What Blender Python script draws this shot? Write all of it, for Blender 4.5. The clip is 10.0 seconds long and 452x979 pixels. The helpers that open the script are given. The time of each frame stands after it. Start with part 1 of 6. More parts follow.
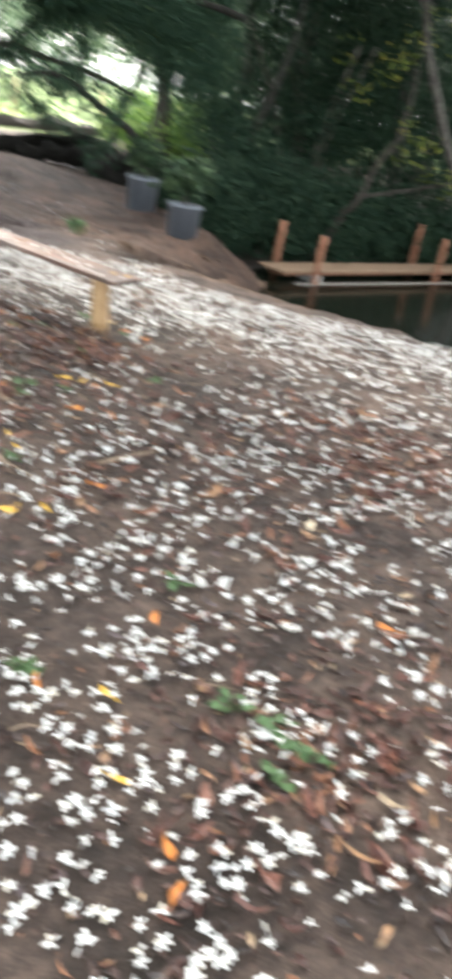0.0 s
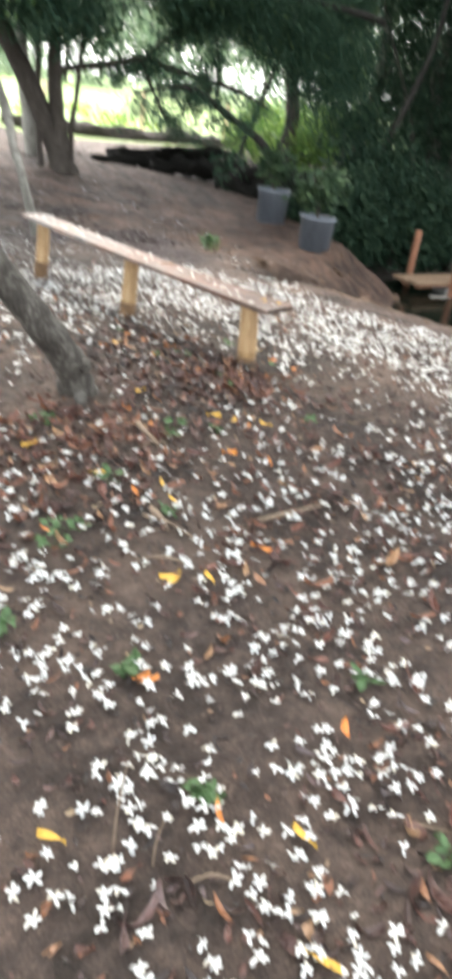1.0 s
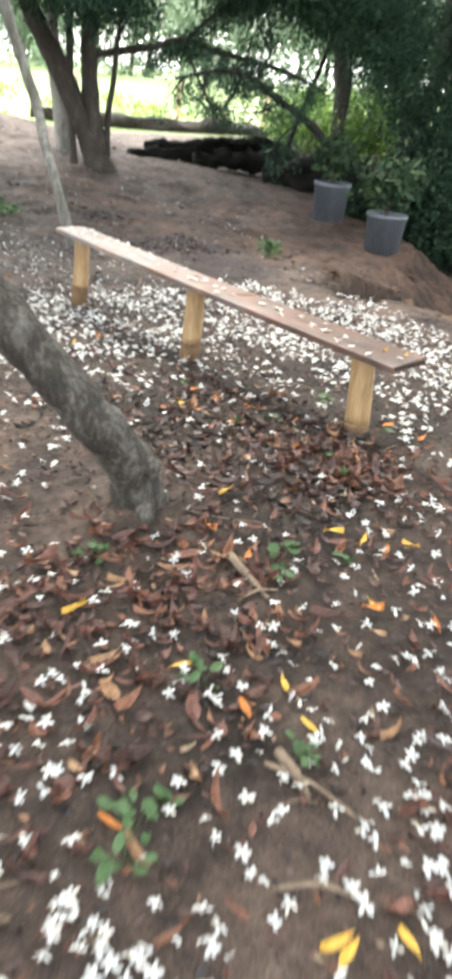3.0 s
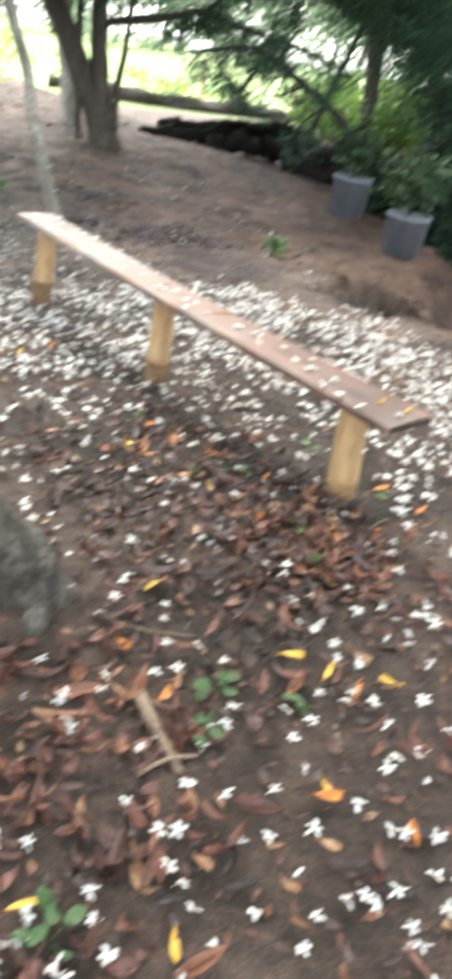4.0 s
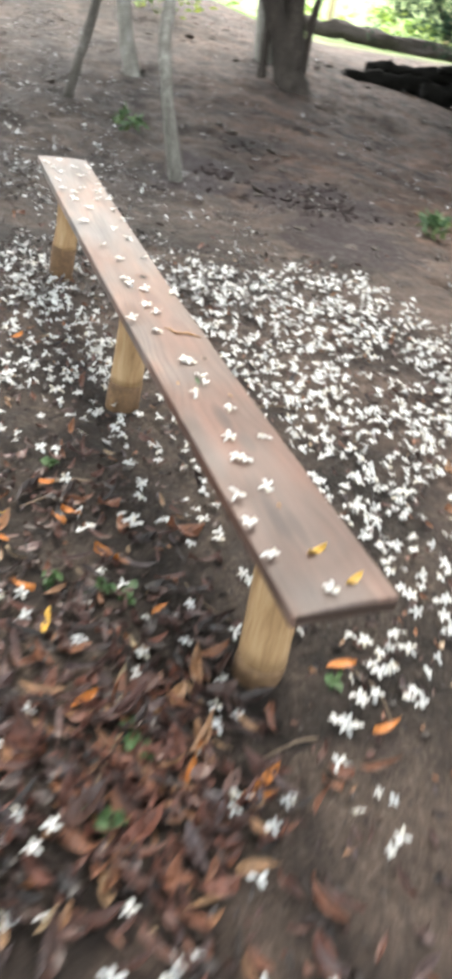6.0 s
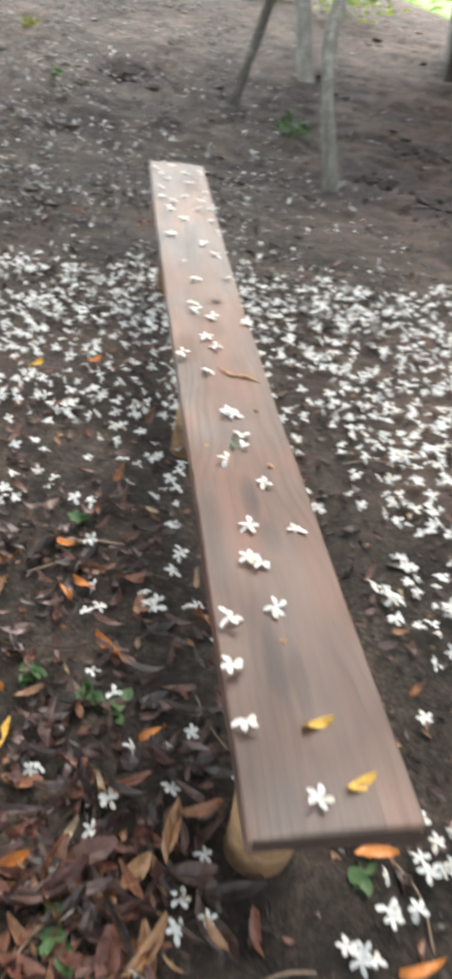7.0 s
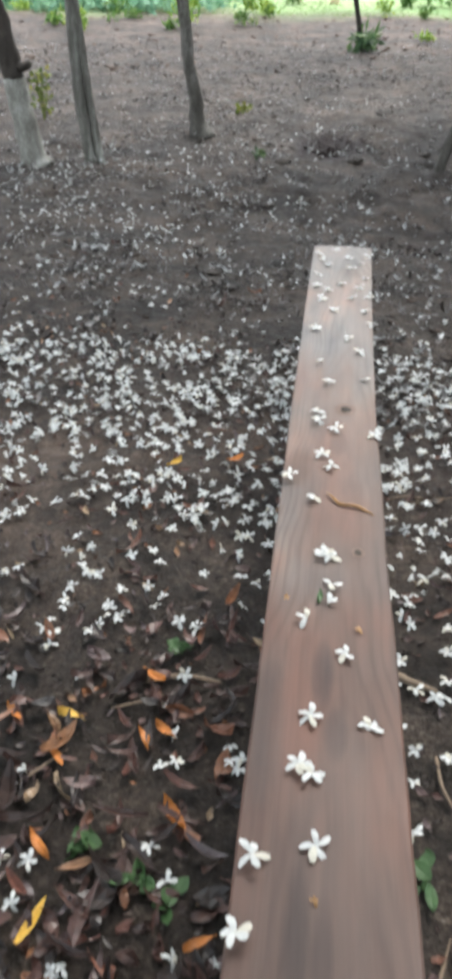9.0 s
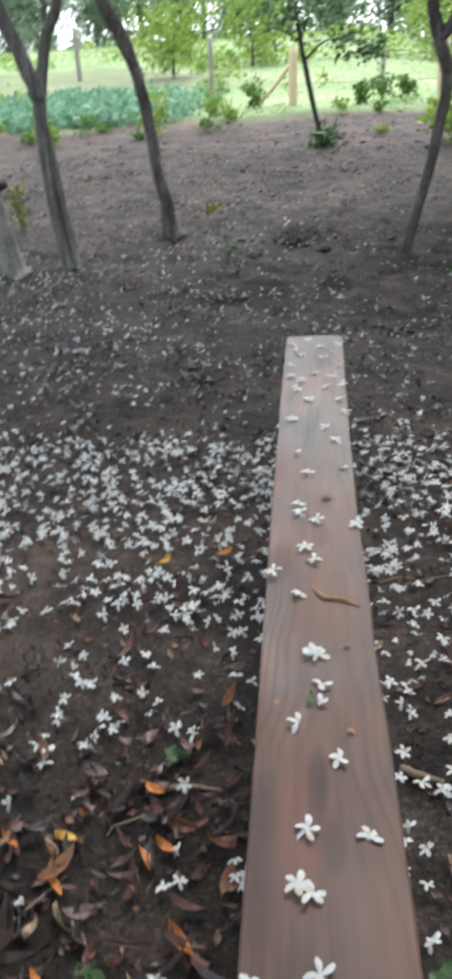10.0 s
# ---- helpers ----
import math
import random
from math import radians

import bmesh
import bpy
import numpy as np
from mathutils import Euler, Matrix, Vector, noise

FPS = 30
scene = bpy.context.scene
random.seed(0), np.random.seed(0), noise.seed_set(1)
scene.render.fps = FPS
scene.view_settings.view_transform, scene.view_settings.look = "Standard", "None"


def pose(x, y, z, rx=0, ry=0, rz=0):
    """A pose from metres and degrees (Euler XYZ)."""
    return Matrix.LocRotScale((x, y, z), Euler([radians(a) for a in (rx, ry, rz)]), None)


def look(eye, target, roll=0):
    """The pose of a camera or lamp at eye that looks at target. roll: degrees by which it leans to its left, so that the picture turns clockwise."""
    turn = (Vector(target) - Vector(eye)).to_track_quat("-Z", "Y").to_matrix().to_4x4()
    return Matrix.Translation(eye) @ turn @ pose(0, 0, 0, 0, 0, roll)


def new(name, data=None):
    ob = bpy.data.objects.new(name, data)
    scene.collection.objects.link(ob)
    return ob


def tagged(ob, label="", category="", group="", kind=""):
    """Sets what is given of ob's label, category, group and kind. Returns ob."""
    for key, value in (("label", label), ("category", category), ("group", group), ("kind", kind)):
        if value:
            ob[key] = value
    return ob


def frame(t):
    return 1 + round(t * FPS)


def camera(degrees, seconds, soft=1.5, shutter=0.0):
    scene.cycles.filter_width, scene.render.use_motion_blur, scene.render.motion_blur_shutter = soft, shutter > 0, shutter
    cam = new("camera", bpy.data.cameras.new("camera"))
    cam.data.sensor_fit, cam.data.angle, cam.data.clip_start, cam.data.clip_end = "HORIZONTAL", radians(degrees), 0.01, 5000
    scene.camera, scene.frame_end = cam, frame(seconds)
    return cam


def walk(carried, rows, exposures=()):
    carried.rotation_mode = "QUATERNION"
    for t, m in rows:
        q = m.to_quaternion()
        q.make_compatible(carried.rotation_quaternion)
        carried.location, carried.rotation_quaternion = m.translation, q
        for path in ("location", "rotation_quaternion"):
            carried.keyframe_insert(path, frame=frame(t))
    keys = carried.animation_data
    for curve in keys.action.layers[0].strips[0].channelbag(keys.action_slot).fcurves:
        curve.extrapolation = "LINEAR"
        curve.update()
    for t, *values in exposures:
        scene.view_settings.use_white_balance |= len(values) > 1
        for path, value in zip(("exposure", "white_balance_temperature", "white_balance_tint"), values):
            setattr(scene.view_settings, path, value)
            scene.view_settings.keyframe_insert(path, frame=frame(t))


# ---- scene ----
cam = camera(31.4, 10.0, 5.2, 0.8)
PATH = [
    (0, (-3.579, -3.805, 1.538), (-2.144, -2.707, 0.681), 10.1),
    (0.5, (-3.529, -3.554, 1.541), (-2.221, -2.326, 0.659), 8.9),
    (1, (-3.459, -3.323, 1.54), (-2.211, -2.034, 0.658), 7.9),
    (1.5, (-3.408, -3.045, 1.548), (-2.172, -1.689, 0.751), 3.6),
    (2, (-3.305, -2.711, 1.515), (-2.083, -1.333, 0.736), 2.8),
    (2.2, (-3.238, -2.586, 1.483), (-2.019, -1.203, 0.708), 3.2),
    (3.3, (-2.667, -1.895, 1.446), (-1.486, -0.582, 0.507), 7.9),
    (3.5, (-2.575, -1.799, 1.442), (-1.388, -0.497, 0.496), 9.1),
    (4, (-2.137, -1.549, 1.423), (-0.975, -0.225, 0.477), 10.1),
    (4.5, (-1.766, -1.355, 1.422), (-0.644, -0.018, 0.445), 11.4),
    (4.7, (-1.606, -1.322, 1.403), (-0.677, 0.099, 0.345), 9.9),
    (4.8, (-1.541, -1.309, 1.433), (-0.645, 0.104, 0.338), 10.0),
    (5, (-1.44, -1.243, 1.4), (-0.544, 0.173, 0.309), 10.5),
    (5.2, (-1.305, -1.187, 1.403), (-0.418, 0.222, 0.294), 10.6),
    (6.3, (-0.563, -0.778, 1.357), (0.062, 0.754, 0.235), 12.0),
    (6.5, (-0.491, -0.706, 1.334), (0.047, 0.852, 0.201), 11.1),
    (7, (-0.31, -0.509, 1.299), (0.024, 1.087, 0.14), 9.0),
    (7.5, (-0.211, -0.369, 1.291), (-0.109, 1.248, 0.118), 4.2),
    (8, (-0.114, -0.284, 1.291), (-0.203, 1.335, 0.12), 2.3),
    (8.5, (-0.076, -0.247, 1.301), (-0.256, 1.387, 0.163), 1.1),
    (9, (-0.058, -0.225, 1.325), (-0.264, 1.446, 0.246), 0.7),
    (9.5, (-0.059, -0.212, 1.349), (-0.275, 1.519, 0.371), 0.0),
    (10, (-0.022, -0.204, 1.36), (-0.232, 1.569, 0.458), -3.6),
]
EXPOSURES = [(0.0, 2.76, 6640, 10), (2.0, 2.64, 6640, 11), (3.5, 2.78, 6690, 8.5), (4.5, 2.84, 6690, 8.5), (6.5, 2.28, 6600, 10), (7.5, 2.08, 6470, 9), (8.5, 1.96, 6270, 7.5), (9.5, 1.53, 6120, 9), (10.0, 1.39, 6050, 10)]
# the jolts of the walk: seconds, and how far the view is turning and tilting then, in degrees a frame
JOLTS = ((0.0, 0.65, 0.15), (0.5, 0.35, 0.45), (1.0, 0.2, 0.3), (1.5, 0.1, 0.35), (2.0, 0.15, 0.2), (3.5, -0.2, 0.9), (4.0, 0.4, -0.2), (4.5, 0.7, -0.25), (5.0, 0.65, -0.3), (7.5, 0.45, 0.15))
ROWS = [(t, look(eye, target, roll)) for t, eye, target, roll in PATH]


def between(t):
    """The pose on the path at t."""
    for (a, m), (b, n) in zip(ROWS, ROWS[1:]):
        if a <= t <= b:
            return m.lerp(n, (t - a) / (b - a))


SHAKEN = dict(ROWS)
for t, pan, tilt in JOLTS:
    for s in (-1, 1):
        if t + s / 30 < 0:
            continue
        SHAKEN[t + s / 30] = SHAKEN[t] @ pose(0, 0, 0, s * tilt, s * pan, 0)
        SHAKEN.setdefault(round(t + s * 0.1, 3), between(t + s * 0.1))
walk(cam, sorted(SHAKEN.items()), EXPOSURES)


def sm(v, a, b):
    """Smooth step of v from a to b."""
    u = np.clip((np.asarray(v, float) - a) / (b - a), 0, 1)
    return u * u * (3 - 2 * u)


# ---- world, sun and sky ----
world = bpy.data.worlds.new("overcast_sky")
scene.world = world
world.use_nodes = True
wn, wl = world.node_tree.nodes, world.node_tree.links
sky = wn.new("ShaderNodeTexSky")
sky.sky_type, sky.sun_disc = "NISHITA", False
sky.sun_elevation, sky.sun_rotation = radians(52), radians(20)
sky.air_density, sky.dust_density, sky.ozone_density = 1.0, 4.0, 1.0
haze = wn.new("ShaderNodeMixRGB")
haze.inputs[0].default_value = 0.6
haze.inputs[2].default_value = (9.0, 9.4, 9.6, 1)
wl.new(sky.outputs[0], haze.inputs[1])
wl.new(haze.outputs[0], wn["Background"].inputs[0])
wn["Background"].inputs[1].default_value = 0.15

sun = new("sun", bpy.data.lights.new("sun", "SUN"))
sun.data.energy, sun.data.angle, sun.data.color = 1.2, radians(24), (1.0, 0.95, 0.86)
sun.matrix_world = look((6, 16, 24), (0, 0, 0))


# ---- materials ----
def material(name, rough=0.8, spec=0.3):
    m = bpy.data.materials.new(name)
    m.use_nodes = True
    b = m.node_tree.nodes["Principled BSDF"]
    b.inputs["Roughness"].default_value = rough
    b.inputs["Specular IOR Level"].default_value = spec
    return m, m.node_tree.nodes, m.node_tree.links, b


def ramp(nodes, stops):
    r = nodes.new("ShaderNodeValToRGB")
    e = r.color_ramp.elements
    while len(e) < len(stops):
        e.new(0.5)
    for k, (p, c) in zip(e, stops):
        k.position, k.color = p, (*c, 1)
    return r


def noise_tex(nodes, links, scale, detail=5, rough=0.6, vec=None, stretch=None):
    n = nodes.new("ShaderNodeTexNoise")
    n.inputs["Scale"].default_value, n.inputs["Detail"].default_value, n.inputs["Roughness"].default_value = scale, detail, rough
    if vec is not None:
        if stretch:
            mp = nodes.new("ShaderNodeMapping")
            mp.inputs["Scale"].default_value = stretch
            links.new(vec, mp.inputs[0])
            vec = mp.outputs[0]
        links.new(vec, n.inputs["Vector"])
    return n


def bump(nodes, links, height, bsdf, strength=0.4, dist=0.01):
    b = nodes.new("ShaderNodeBump")
    b.inputs["Strength"].default_value, b.inputs["Distance"].default_value = strength, dist
    links.new(height, b.inputs["Height"])
    links.new(b.outputs[0], bsdf.inputs["Normal"])
    return b


def mix(nodes, links, fac, a, b, mode="MIX"):
    m = nodes.new("ShaderNodeMixRGB")
    m.blend_type = mode
    for i, v in enumerate((fac, a, b)):
        if isinstance(v, (int, float)):
            m.inputs[i].default_value = v
        elif isinstance(v, tuple):
            m.inputs[i].default_value = (*v, 1)
        else:
            links.new(v, m.inputs[i])
    return m.outputs[0]


def rough_material(name, stops, scale, rough=0.85, strength=0.5, dist=0.01, stretch=None, spec=0.3, fine=7.0):
    """A two-scale mottled surface in object space."""
    m, n, l, b = material(name, rough, spec)
    tc = n.new("ShaderNodeTexCoord").outputs["Object"]
    a = noise_tex(n, l, scale, 6, 0.65, tc, stretch)
    f = noise_tex(n, l, scale * fine, 4, 0.6, tc, stretch)
    mixed = mix(n, l, 0.4, a.outputs[0], f.outputs[0])
    r = ramp(n, stops)
    l.new(mixed, r.inputs[0])
    l.new(r.outputs[0], b.inputs["Base Color"])
    bump(n, l, mixed, b, strength, dist)
    return m


def island_material(name, stops, rough=0.6, spec=0.3, translucent=0.0, mottled=0.0):
    """Leaves and petals: each island of the mesh takes a colour of its own."""
    m, n, l, b = material(name, rough, spec)
    g = n.new("ShaderNodeNewGeometry")
    r = ramp(n, stops)
    l.new(g.outputs["Random Per Island"], r.inputs[0])
    col = r.outputs[0]
    if mottled:
        t = noise_tex(n, l, 60, 3, 0.6, n.new("ShaderNodeTexCoord").outputs["Object"])
        k = ramp(n, [(0.3, (1 - mottled,) * 3), (0.7, (1, 1, 1))])
        l.new(t.outputs[0], k.inputs[0])
        col = mix(n, l, 1.0, col, k.outputs[0], "MULTIPLY")
    l.new(col, b.inputs["Base Color"])
    if translucent:
        tr = n.new("ShaderNodeBsdfTranslucent")
        l.new(col, tr.inputs[0])
        ms = n.new("ShaderNodeMixShader")
        ms.inputs[0].default_value = translucent
        l.new(b.outputs[0], ms.inputs[1])
        l.new(tr.outputs[0], ms.inputs[2])
        l.new(ms.outputs[0], n["Material Output"].inputs[0])
    return m


def ground_material():
    m, n, l, b = material("damp_soil_and_grass", 0.8, 0.24)
    pos = n.new("ShaderNodeNewGeometry").outputs["Position"]
    a = noise_tex(n, l, 1.3, 5, 0.6, pos)
    f = noise_tex(n, l, 28, 6, 0.7, pos)
    g = noise_tex(n, l, 150, 3, 0.7, pos)
    soil = ramp(n, [(0.32, (0.025, 0.0185, 0.0155)), (0.45, (0.058, 0.042, 0.034)), (0.56, (0.100, 0.072, 0.058)), (0.7, (0.19, 0.14, 0.115))])
    l.new(mix(n, l, 0.5, mix(n, l, 0.6, a.outputs[0], f.outputs[0]), g.outputs[0]), soil.inputs[0])
    bare = ramp(n, [(0.32, (0.028, 0.0165, 0.012)), (0.5, (0.064, 0.038, 0.027)), (0.72, (0.122, 0.075, 0.052))])
    l.new(mix(n, l, 0.5, a.outputs[0], f.outputs[0]), bare.inputs[0])
    grass = ramp(n, [(0.36, (0.13, 0.24, 0.085)), (0.46, (0.25, 0.34, 0.15)), (0.54, (0.30, 0.37, 0.18)), (0.64, (0.37, 0.41, 0.24))])
    wide = noise_tex(n, l, 0.22, 4, 0.6, pos)
    l.new(mix(n, l, 0.65, mix(n, l, 0.4, a.outputs[0], f.outputs[0]), wide.outputs[0]), grass.inputs[0])
    patch = noise_tex(n, l, 5.5, 4, 0.65, pos)
    pr = ramp(n, [(0.42, (0.36, 0.36, 0.36)), (0.475, (0.72, 0.72, 0.73)), (0.53, (1.1, 1.09, 1.08)), (0.60, (1.65, 1.62, 1.58))])
    patch2 = noise_tex(n, l, 16, 5, 0.7, pos)
    patch3 = noise_tex(n, l, 1.7, 3, 0.6, pos)
    l.new(mix(n, l, 0.42, mix(n, l, 0.45, patch.outputs[0], patch2.outputs[0]), patch3.outputs[0]), pr.inputs[0])
    # leaf mould colour, used as painted shade in the hollow and gully
    mould_and_shade = ramp(n, [(0.36, (0.007, 0.005, 0.004)), (0.46, (0.024, 0.018, 0.014)), (0.55, (0.058, 0.045, 0.036)), (0.65, (0.15, 0.13, 0.11))])
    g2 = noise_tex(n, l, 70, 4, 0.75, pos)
    l.new(mix(n, l, 0.6, mix(n, l, 0.5, a.outputs[0], f.outputs[0]), g2.outputs[0]), mould_and_shade.inputs[0])
    at = n.new("ShaderNodeVertexColor")
    at.layer_name = "cover"
    turned = n.new("ShaderNodeVertexColor")
    turned.layer_name = "turned"
    dug = ramp(n, [(0.35, (0.013, 0.009, 0.009)), (0.55, (0.030, 0.020, 0.020)), (0.7, (0.055, 0.039, 0.039))])
    l.new(mix(n, l, 0.5, f.outputs[0], g.outputs[0]), dug.inputs[0])
    ragged = n.new("ShaderNodeMath")
    ragged.operation = "MULTIPLY_ADD"
    l.new(noise_tex(n, l, 7, 5, 0.7, pos).outputs[0], ragged.inputs[0])
    ragged.inputs[1].default_value = 1.6
    reach = n.new("ShaderNodeMath")
    reach.operation = "SUBTRACT"
    l.new(turned.outputs[0], reach.inputs[0])
    reach.inputs[1].default_value = 0.78
    l.new(reach.outputs[0], ragged.inputs[2])
    edge = ramp(n, [(0.15, (0, 0, 0)), (0.45, (1, 1, 1))])
    l.new(ragged.outputs[0], edge.inputs[0])
    sep = n.new("ShaderNodeSeparateColor")
    l.new(at.outputs[0], sep.inputs[0])
    ochre = ramp(n, [(0.32, (0.034, 0.022, 0.013)), (0.5, (0.088, 0.059, 0.033)), (0.7, (0.155, 0.110, 0.064))])
    l.new(mix(n, l, 0.5, a.outputs[0], f.outputs[0]), ochre.inputs[0])
    c = mix(n, l, sep.outputs[0], soil.outputs[0], bare.outputs[0])
    c = mix(n, l, at.outputs["Alpha"], c, ochre.outputs[0])
    c = mix(n, l, sep.outputs[2], c, mould_and_shade.outputs[0])
    c = mix(n, l, 1.0, c, pr.outputs[0], "MULTIPLY")
    c = mix(n, l, edge.outputs[0], c, dug.outputs[0])
    c = mix(n, l, sep.outputs[1], c, grass.outputs[0])
    l.new(c, b.inputs["Base Color"])
    r = ramp(n, [(0.33, (0.56,) * 3), (0.6, (0.9,) * 3)])
    sheen = mix(n, l, sep.outputs[1], r.outputs[0], (0.95, 0.95, 0.95))
    l.new(f.outputs[0], r.inputs[0])
    l.new(sheen, b.inputs["Roughness"])
    bump(n, l, mix(n, l, 0.5, f.outputs[0], g.outputs[0]), b, 1.0, 0.03)
    return m


def plank_material():
    m, n, l, b = material("weathered_plank", 0.56, 0.42)
    tc = n.new("ShaderNodeTexCoord").outputs["Object"]

    def math_node(op, a, c=0.0, d=0.0):
        q = n.new("ShaderNodeMath")
        q.operation = op
        for i, v in enumerate((a, c, d)):
            if isinstance(v, (int, float)):
                q.inputs[i].default_value = v
            else:
                l.new(v, q.inputs[i])
        return q.outputs[0]

    warp = noise_tex(n, l, 1.6, 2, 0.5, tc, (3, 1, 1))
    bent = n.new("ShaderNodeVectorMath")
    bent.operation = "MULTIPLY_ADD"
    l.new(warp.outputs["Color"], bent.inputs[0])
    bent.inputs[1].default_value = (0.05, 0.0, 0.0)
    l.new(tc, bent.inputs[2])
    grain = noise_tex(n, l, 7, 5, 0.55, bent.outputs[0], (9, 0.28, 1))
    fine = noise_tex(n, l, 34, 4, 0.6, bent.outputs[0], (7, 0.2, 1))
    big = noise_tex(n, l, 2.2, 3, 0.5, tc, (2.2, 0.8, 1))
    # growth rings of a board sawn beside the heart: long nested arches along it
    sep = n.new("ShaderNodeSeparateXYZ")
    l.new(tc, sep.inputs[0])
    sway = noise_tex(n, l, 1.1, 2, 0.5, tc, (0.3, 1, 1))
    across = math_node("ADD", sep.outputs[0], math_node("MULTIPLY_ADD", sway.outputs[0], 0.16, -0.105))
    arch = math_node("MULTIPLY_ADD", math_node("MULTIPLY", across, across), 46.0, math_node("MULTIPLY", sep.outputs[1], 0.42))
    arch = math_node("MULTIPLY_ADD", warp.outputs[0], 0.55, math_node("MULTIPLY_ADD", grain.outputs[0], 0.12, arch))
    rings = math_node("MULTIPLY_ADD", math_node("SINE", math_node("MULTIPLY", arch, 50.0)), 0.5, 0.5)
    ring = ramp(n, [(0.0, (1.04, 1.035, 1.03)), (0.55, (1, 1, 1)), (1.0, (0.80, 0.78, 0.77))])
    l.new(rings, ring.inputs[0])
    wood = ramp(n, [(0.22, (0.054, 0.029, 0.021)), (0.42, (0.070, 0.039, 0.029)), (0.75, (0.092, 0.053, 0.040))])
    l.new(mix(n, l, 0.3, grain.outputs[0], fine.outputs[0]), wood.inputs[0])
    grey = ramp(n, [(0.3, (0.145, 0.122, 0.110)), (0.7, (0.195, 0.168, 0.153))])
    l.new(mix(n, l, 0.4, grain.outputs[0], fine.outputs[0]), grey.inputs[0])
    # the far half and worn near end are bleached grey; far grey includes painted sheen
    mr = n.new("ShaderNodeMapRange")
    mr.inputs["From Min"].default_value, mr.inputs["From Max"].default_value = 0.5, 2.2
    mr.inputs["To Min"].default_value, mr.inputs["To Max"].default_value = -0.25, 0.34
    l.new(sep.outputs[1], mr.inputs["Value"])
    tip = n.new("ShaderNodeMapRange")
    tip.inputs["From Min"].default_value, tip.inputs["From Max"].default_value = 0.03, 0.2
    tip.inputs["To Min"].default_value, tip.inputs["To Max"].default_value = 0.3, 0.0
    l.new(sep.outputs[1], tip.inputs["Value"])
    k = ramp(n, [(0.42, (0, 0, 0)), (0.85, (1, 1, 1))])
    l.new(math_node("ADD", big.outputs[0], math_node("ADD", mr.outputs[0], tip.outputs[0])), k.inputs[0])
    c = mix(n, l, k.outputs[0], wood.outputs[0], grey.outputs[0])
    fade = ramp(n, [(0.38, (0.08, 0.08, 0.08)), (0.66, (0.9, 0.9, 0.9))])
    l.new(big.outputs[0], fade.inputs[0])
    c = mix(n, l, fade.outputs[0], c, ring.outputs[0], "MULTIPLY")
    st = noise_tex(n, l, 4.5, 3, 0.55, tc, (3.4, 0.8, 1))
    s = ramp(n, [(0.34, (1.10, 1.02, 0.98)), (0.52, (1, 1, 1)), (0.64, (0.86, 0.87, 0.89)), (0.74, (0.70, 0.72, 0.75))])
    l.new(st.outputs[0], s.inputs[0])
    c = mix(n, l, 1.0, c, s.outputs[0], "MULTIPLY")
    warm = noise_tex(n, l, 3.0, 3, 0.5, tc, (2.6, 0.9, 1))
    wr = ramp(n, [(0.4, (0.92, 0.96, 1.0)), (0.52, (1.06, 1.0, 0.97)), (0.66, (1.36, 1.08, 0.96))])
    l.new(warm.outputs[0], wr.inputs[0])
    c = mix(n, l, 1.0, c, wr.outputs[0], "MULTIPLY")
    # damp blue-grey and brown stains: centre, half width, half length, colour
    blur = noise_tex(n, l, 9, 4, 0.6, tc, (2, 0.6, 1))
    for sx, sy, rx, ry, tint in ((-0.016, 0.672, 0.019, 0.075, (0.50, 0.51, 0.55)), (0.006, 0.556, 0.017, 0.05, (0.58, 0.57, 0.60)), (-0.094, 0.53, 0.028, 0.16, (0.60, 0.58, 0.57)),
                                 (-0.036, 0.267, 0.017, 0.085, (0.50, 0.50, 0.53)), (-0.005, 0.235, 0.013, 0.085, (0.60, 0.58, 0.60)), (-0.088, 1.29, 0.035, 0.085, (0.78, 0.66, 0.57)),
                                 (0.09, 0.42, 0.032, 0.13, (0.80, 0.84, 0.86)), (-0.09, 0.07, 0.04, 0.08, (0.74, 0.77, 0.78)), (0.02, 2.66, 0.04, 0.09, (0.84, 0.80, 0.78)), (0.0, 1.40, 0.018, 0.06, (0.72, 0.72, 0.74))):
        dx = math_node("MULTIPLY_ADD", sep.outputs[0], 1 / rx, -sx / rx)
        dy = math_node("MULTIPLY_ADD", sep.outputs[1], 1 / ry, -sy / ry)
        d = math_node("ADD", math_node("MULTIPLY", dx, dx), math_node("MULTIPLY", dy, dy))
        d = math_node("MULTIPLY_ADD", blur.outputs[0], 1.6, math_node("ADD", d, -0.8))
        fall = n.new("ShaderNodeMapRange")
        fall.interpolation_type = "SMOOTHSTEP"
        for key, val in (("From Min", 0.0), ("From Max", 1.5), ("To Min", 1.0), ("To Max", 0.0)):
            fall.inputs[key].default_value = val
        l.new(d, fall.inputs["Value"])
        c = mix(n, l, fall.outputs[0], c, mix(n, l, 1.0, c, tint, "MULTIPLY"))
    l.new(c, b.inputs["Base Color"])
    wet = ramp(n, [(0.35, (0.46,) * 3), (0.65, (0.66,) * 3)])
    l.new(big.outputs[0], wet.inputs[0])
    l.new(wet.outputs[0], b.inputs["Roughness"])
    bump(n, l, mix(n, l, 0.15, mix(n, l, 0.5, grain.outputs[0], fine.outputs[0]), rings), b, 0.2, 0.002)
    return m


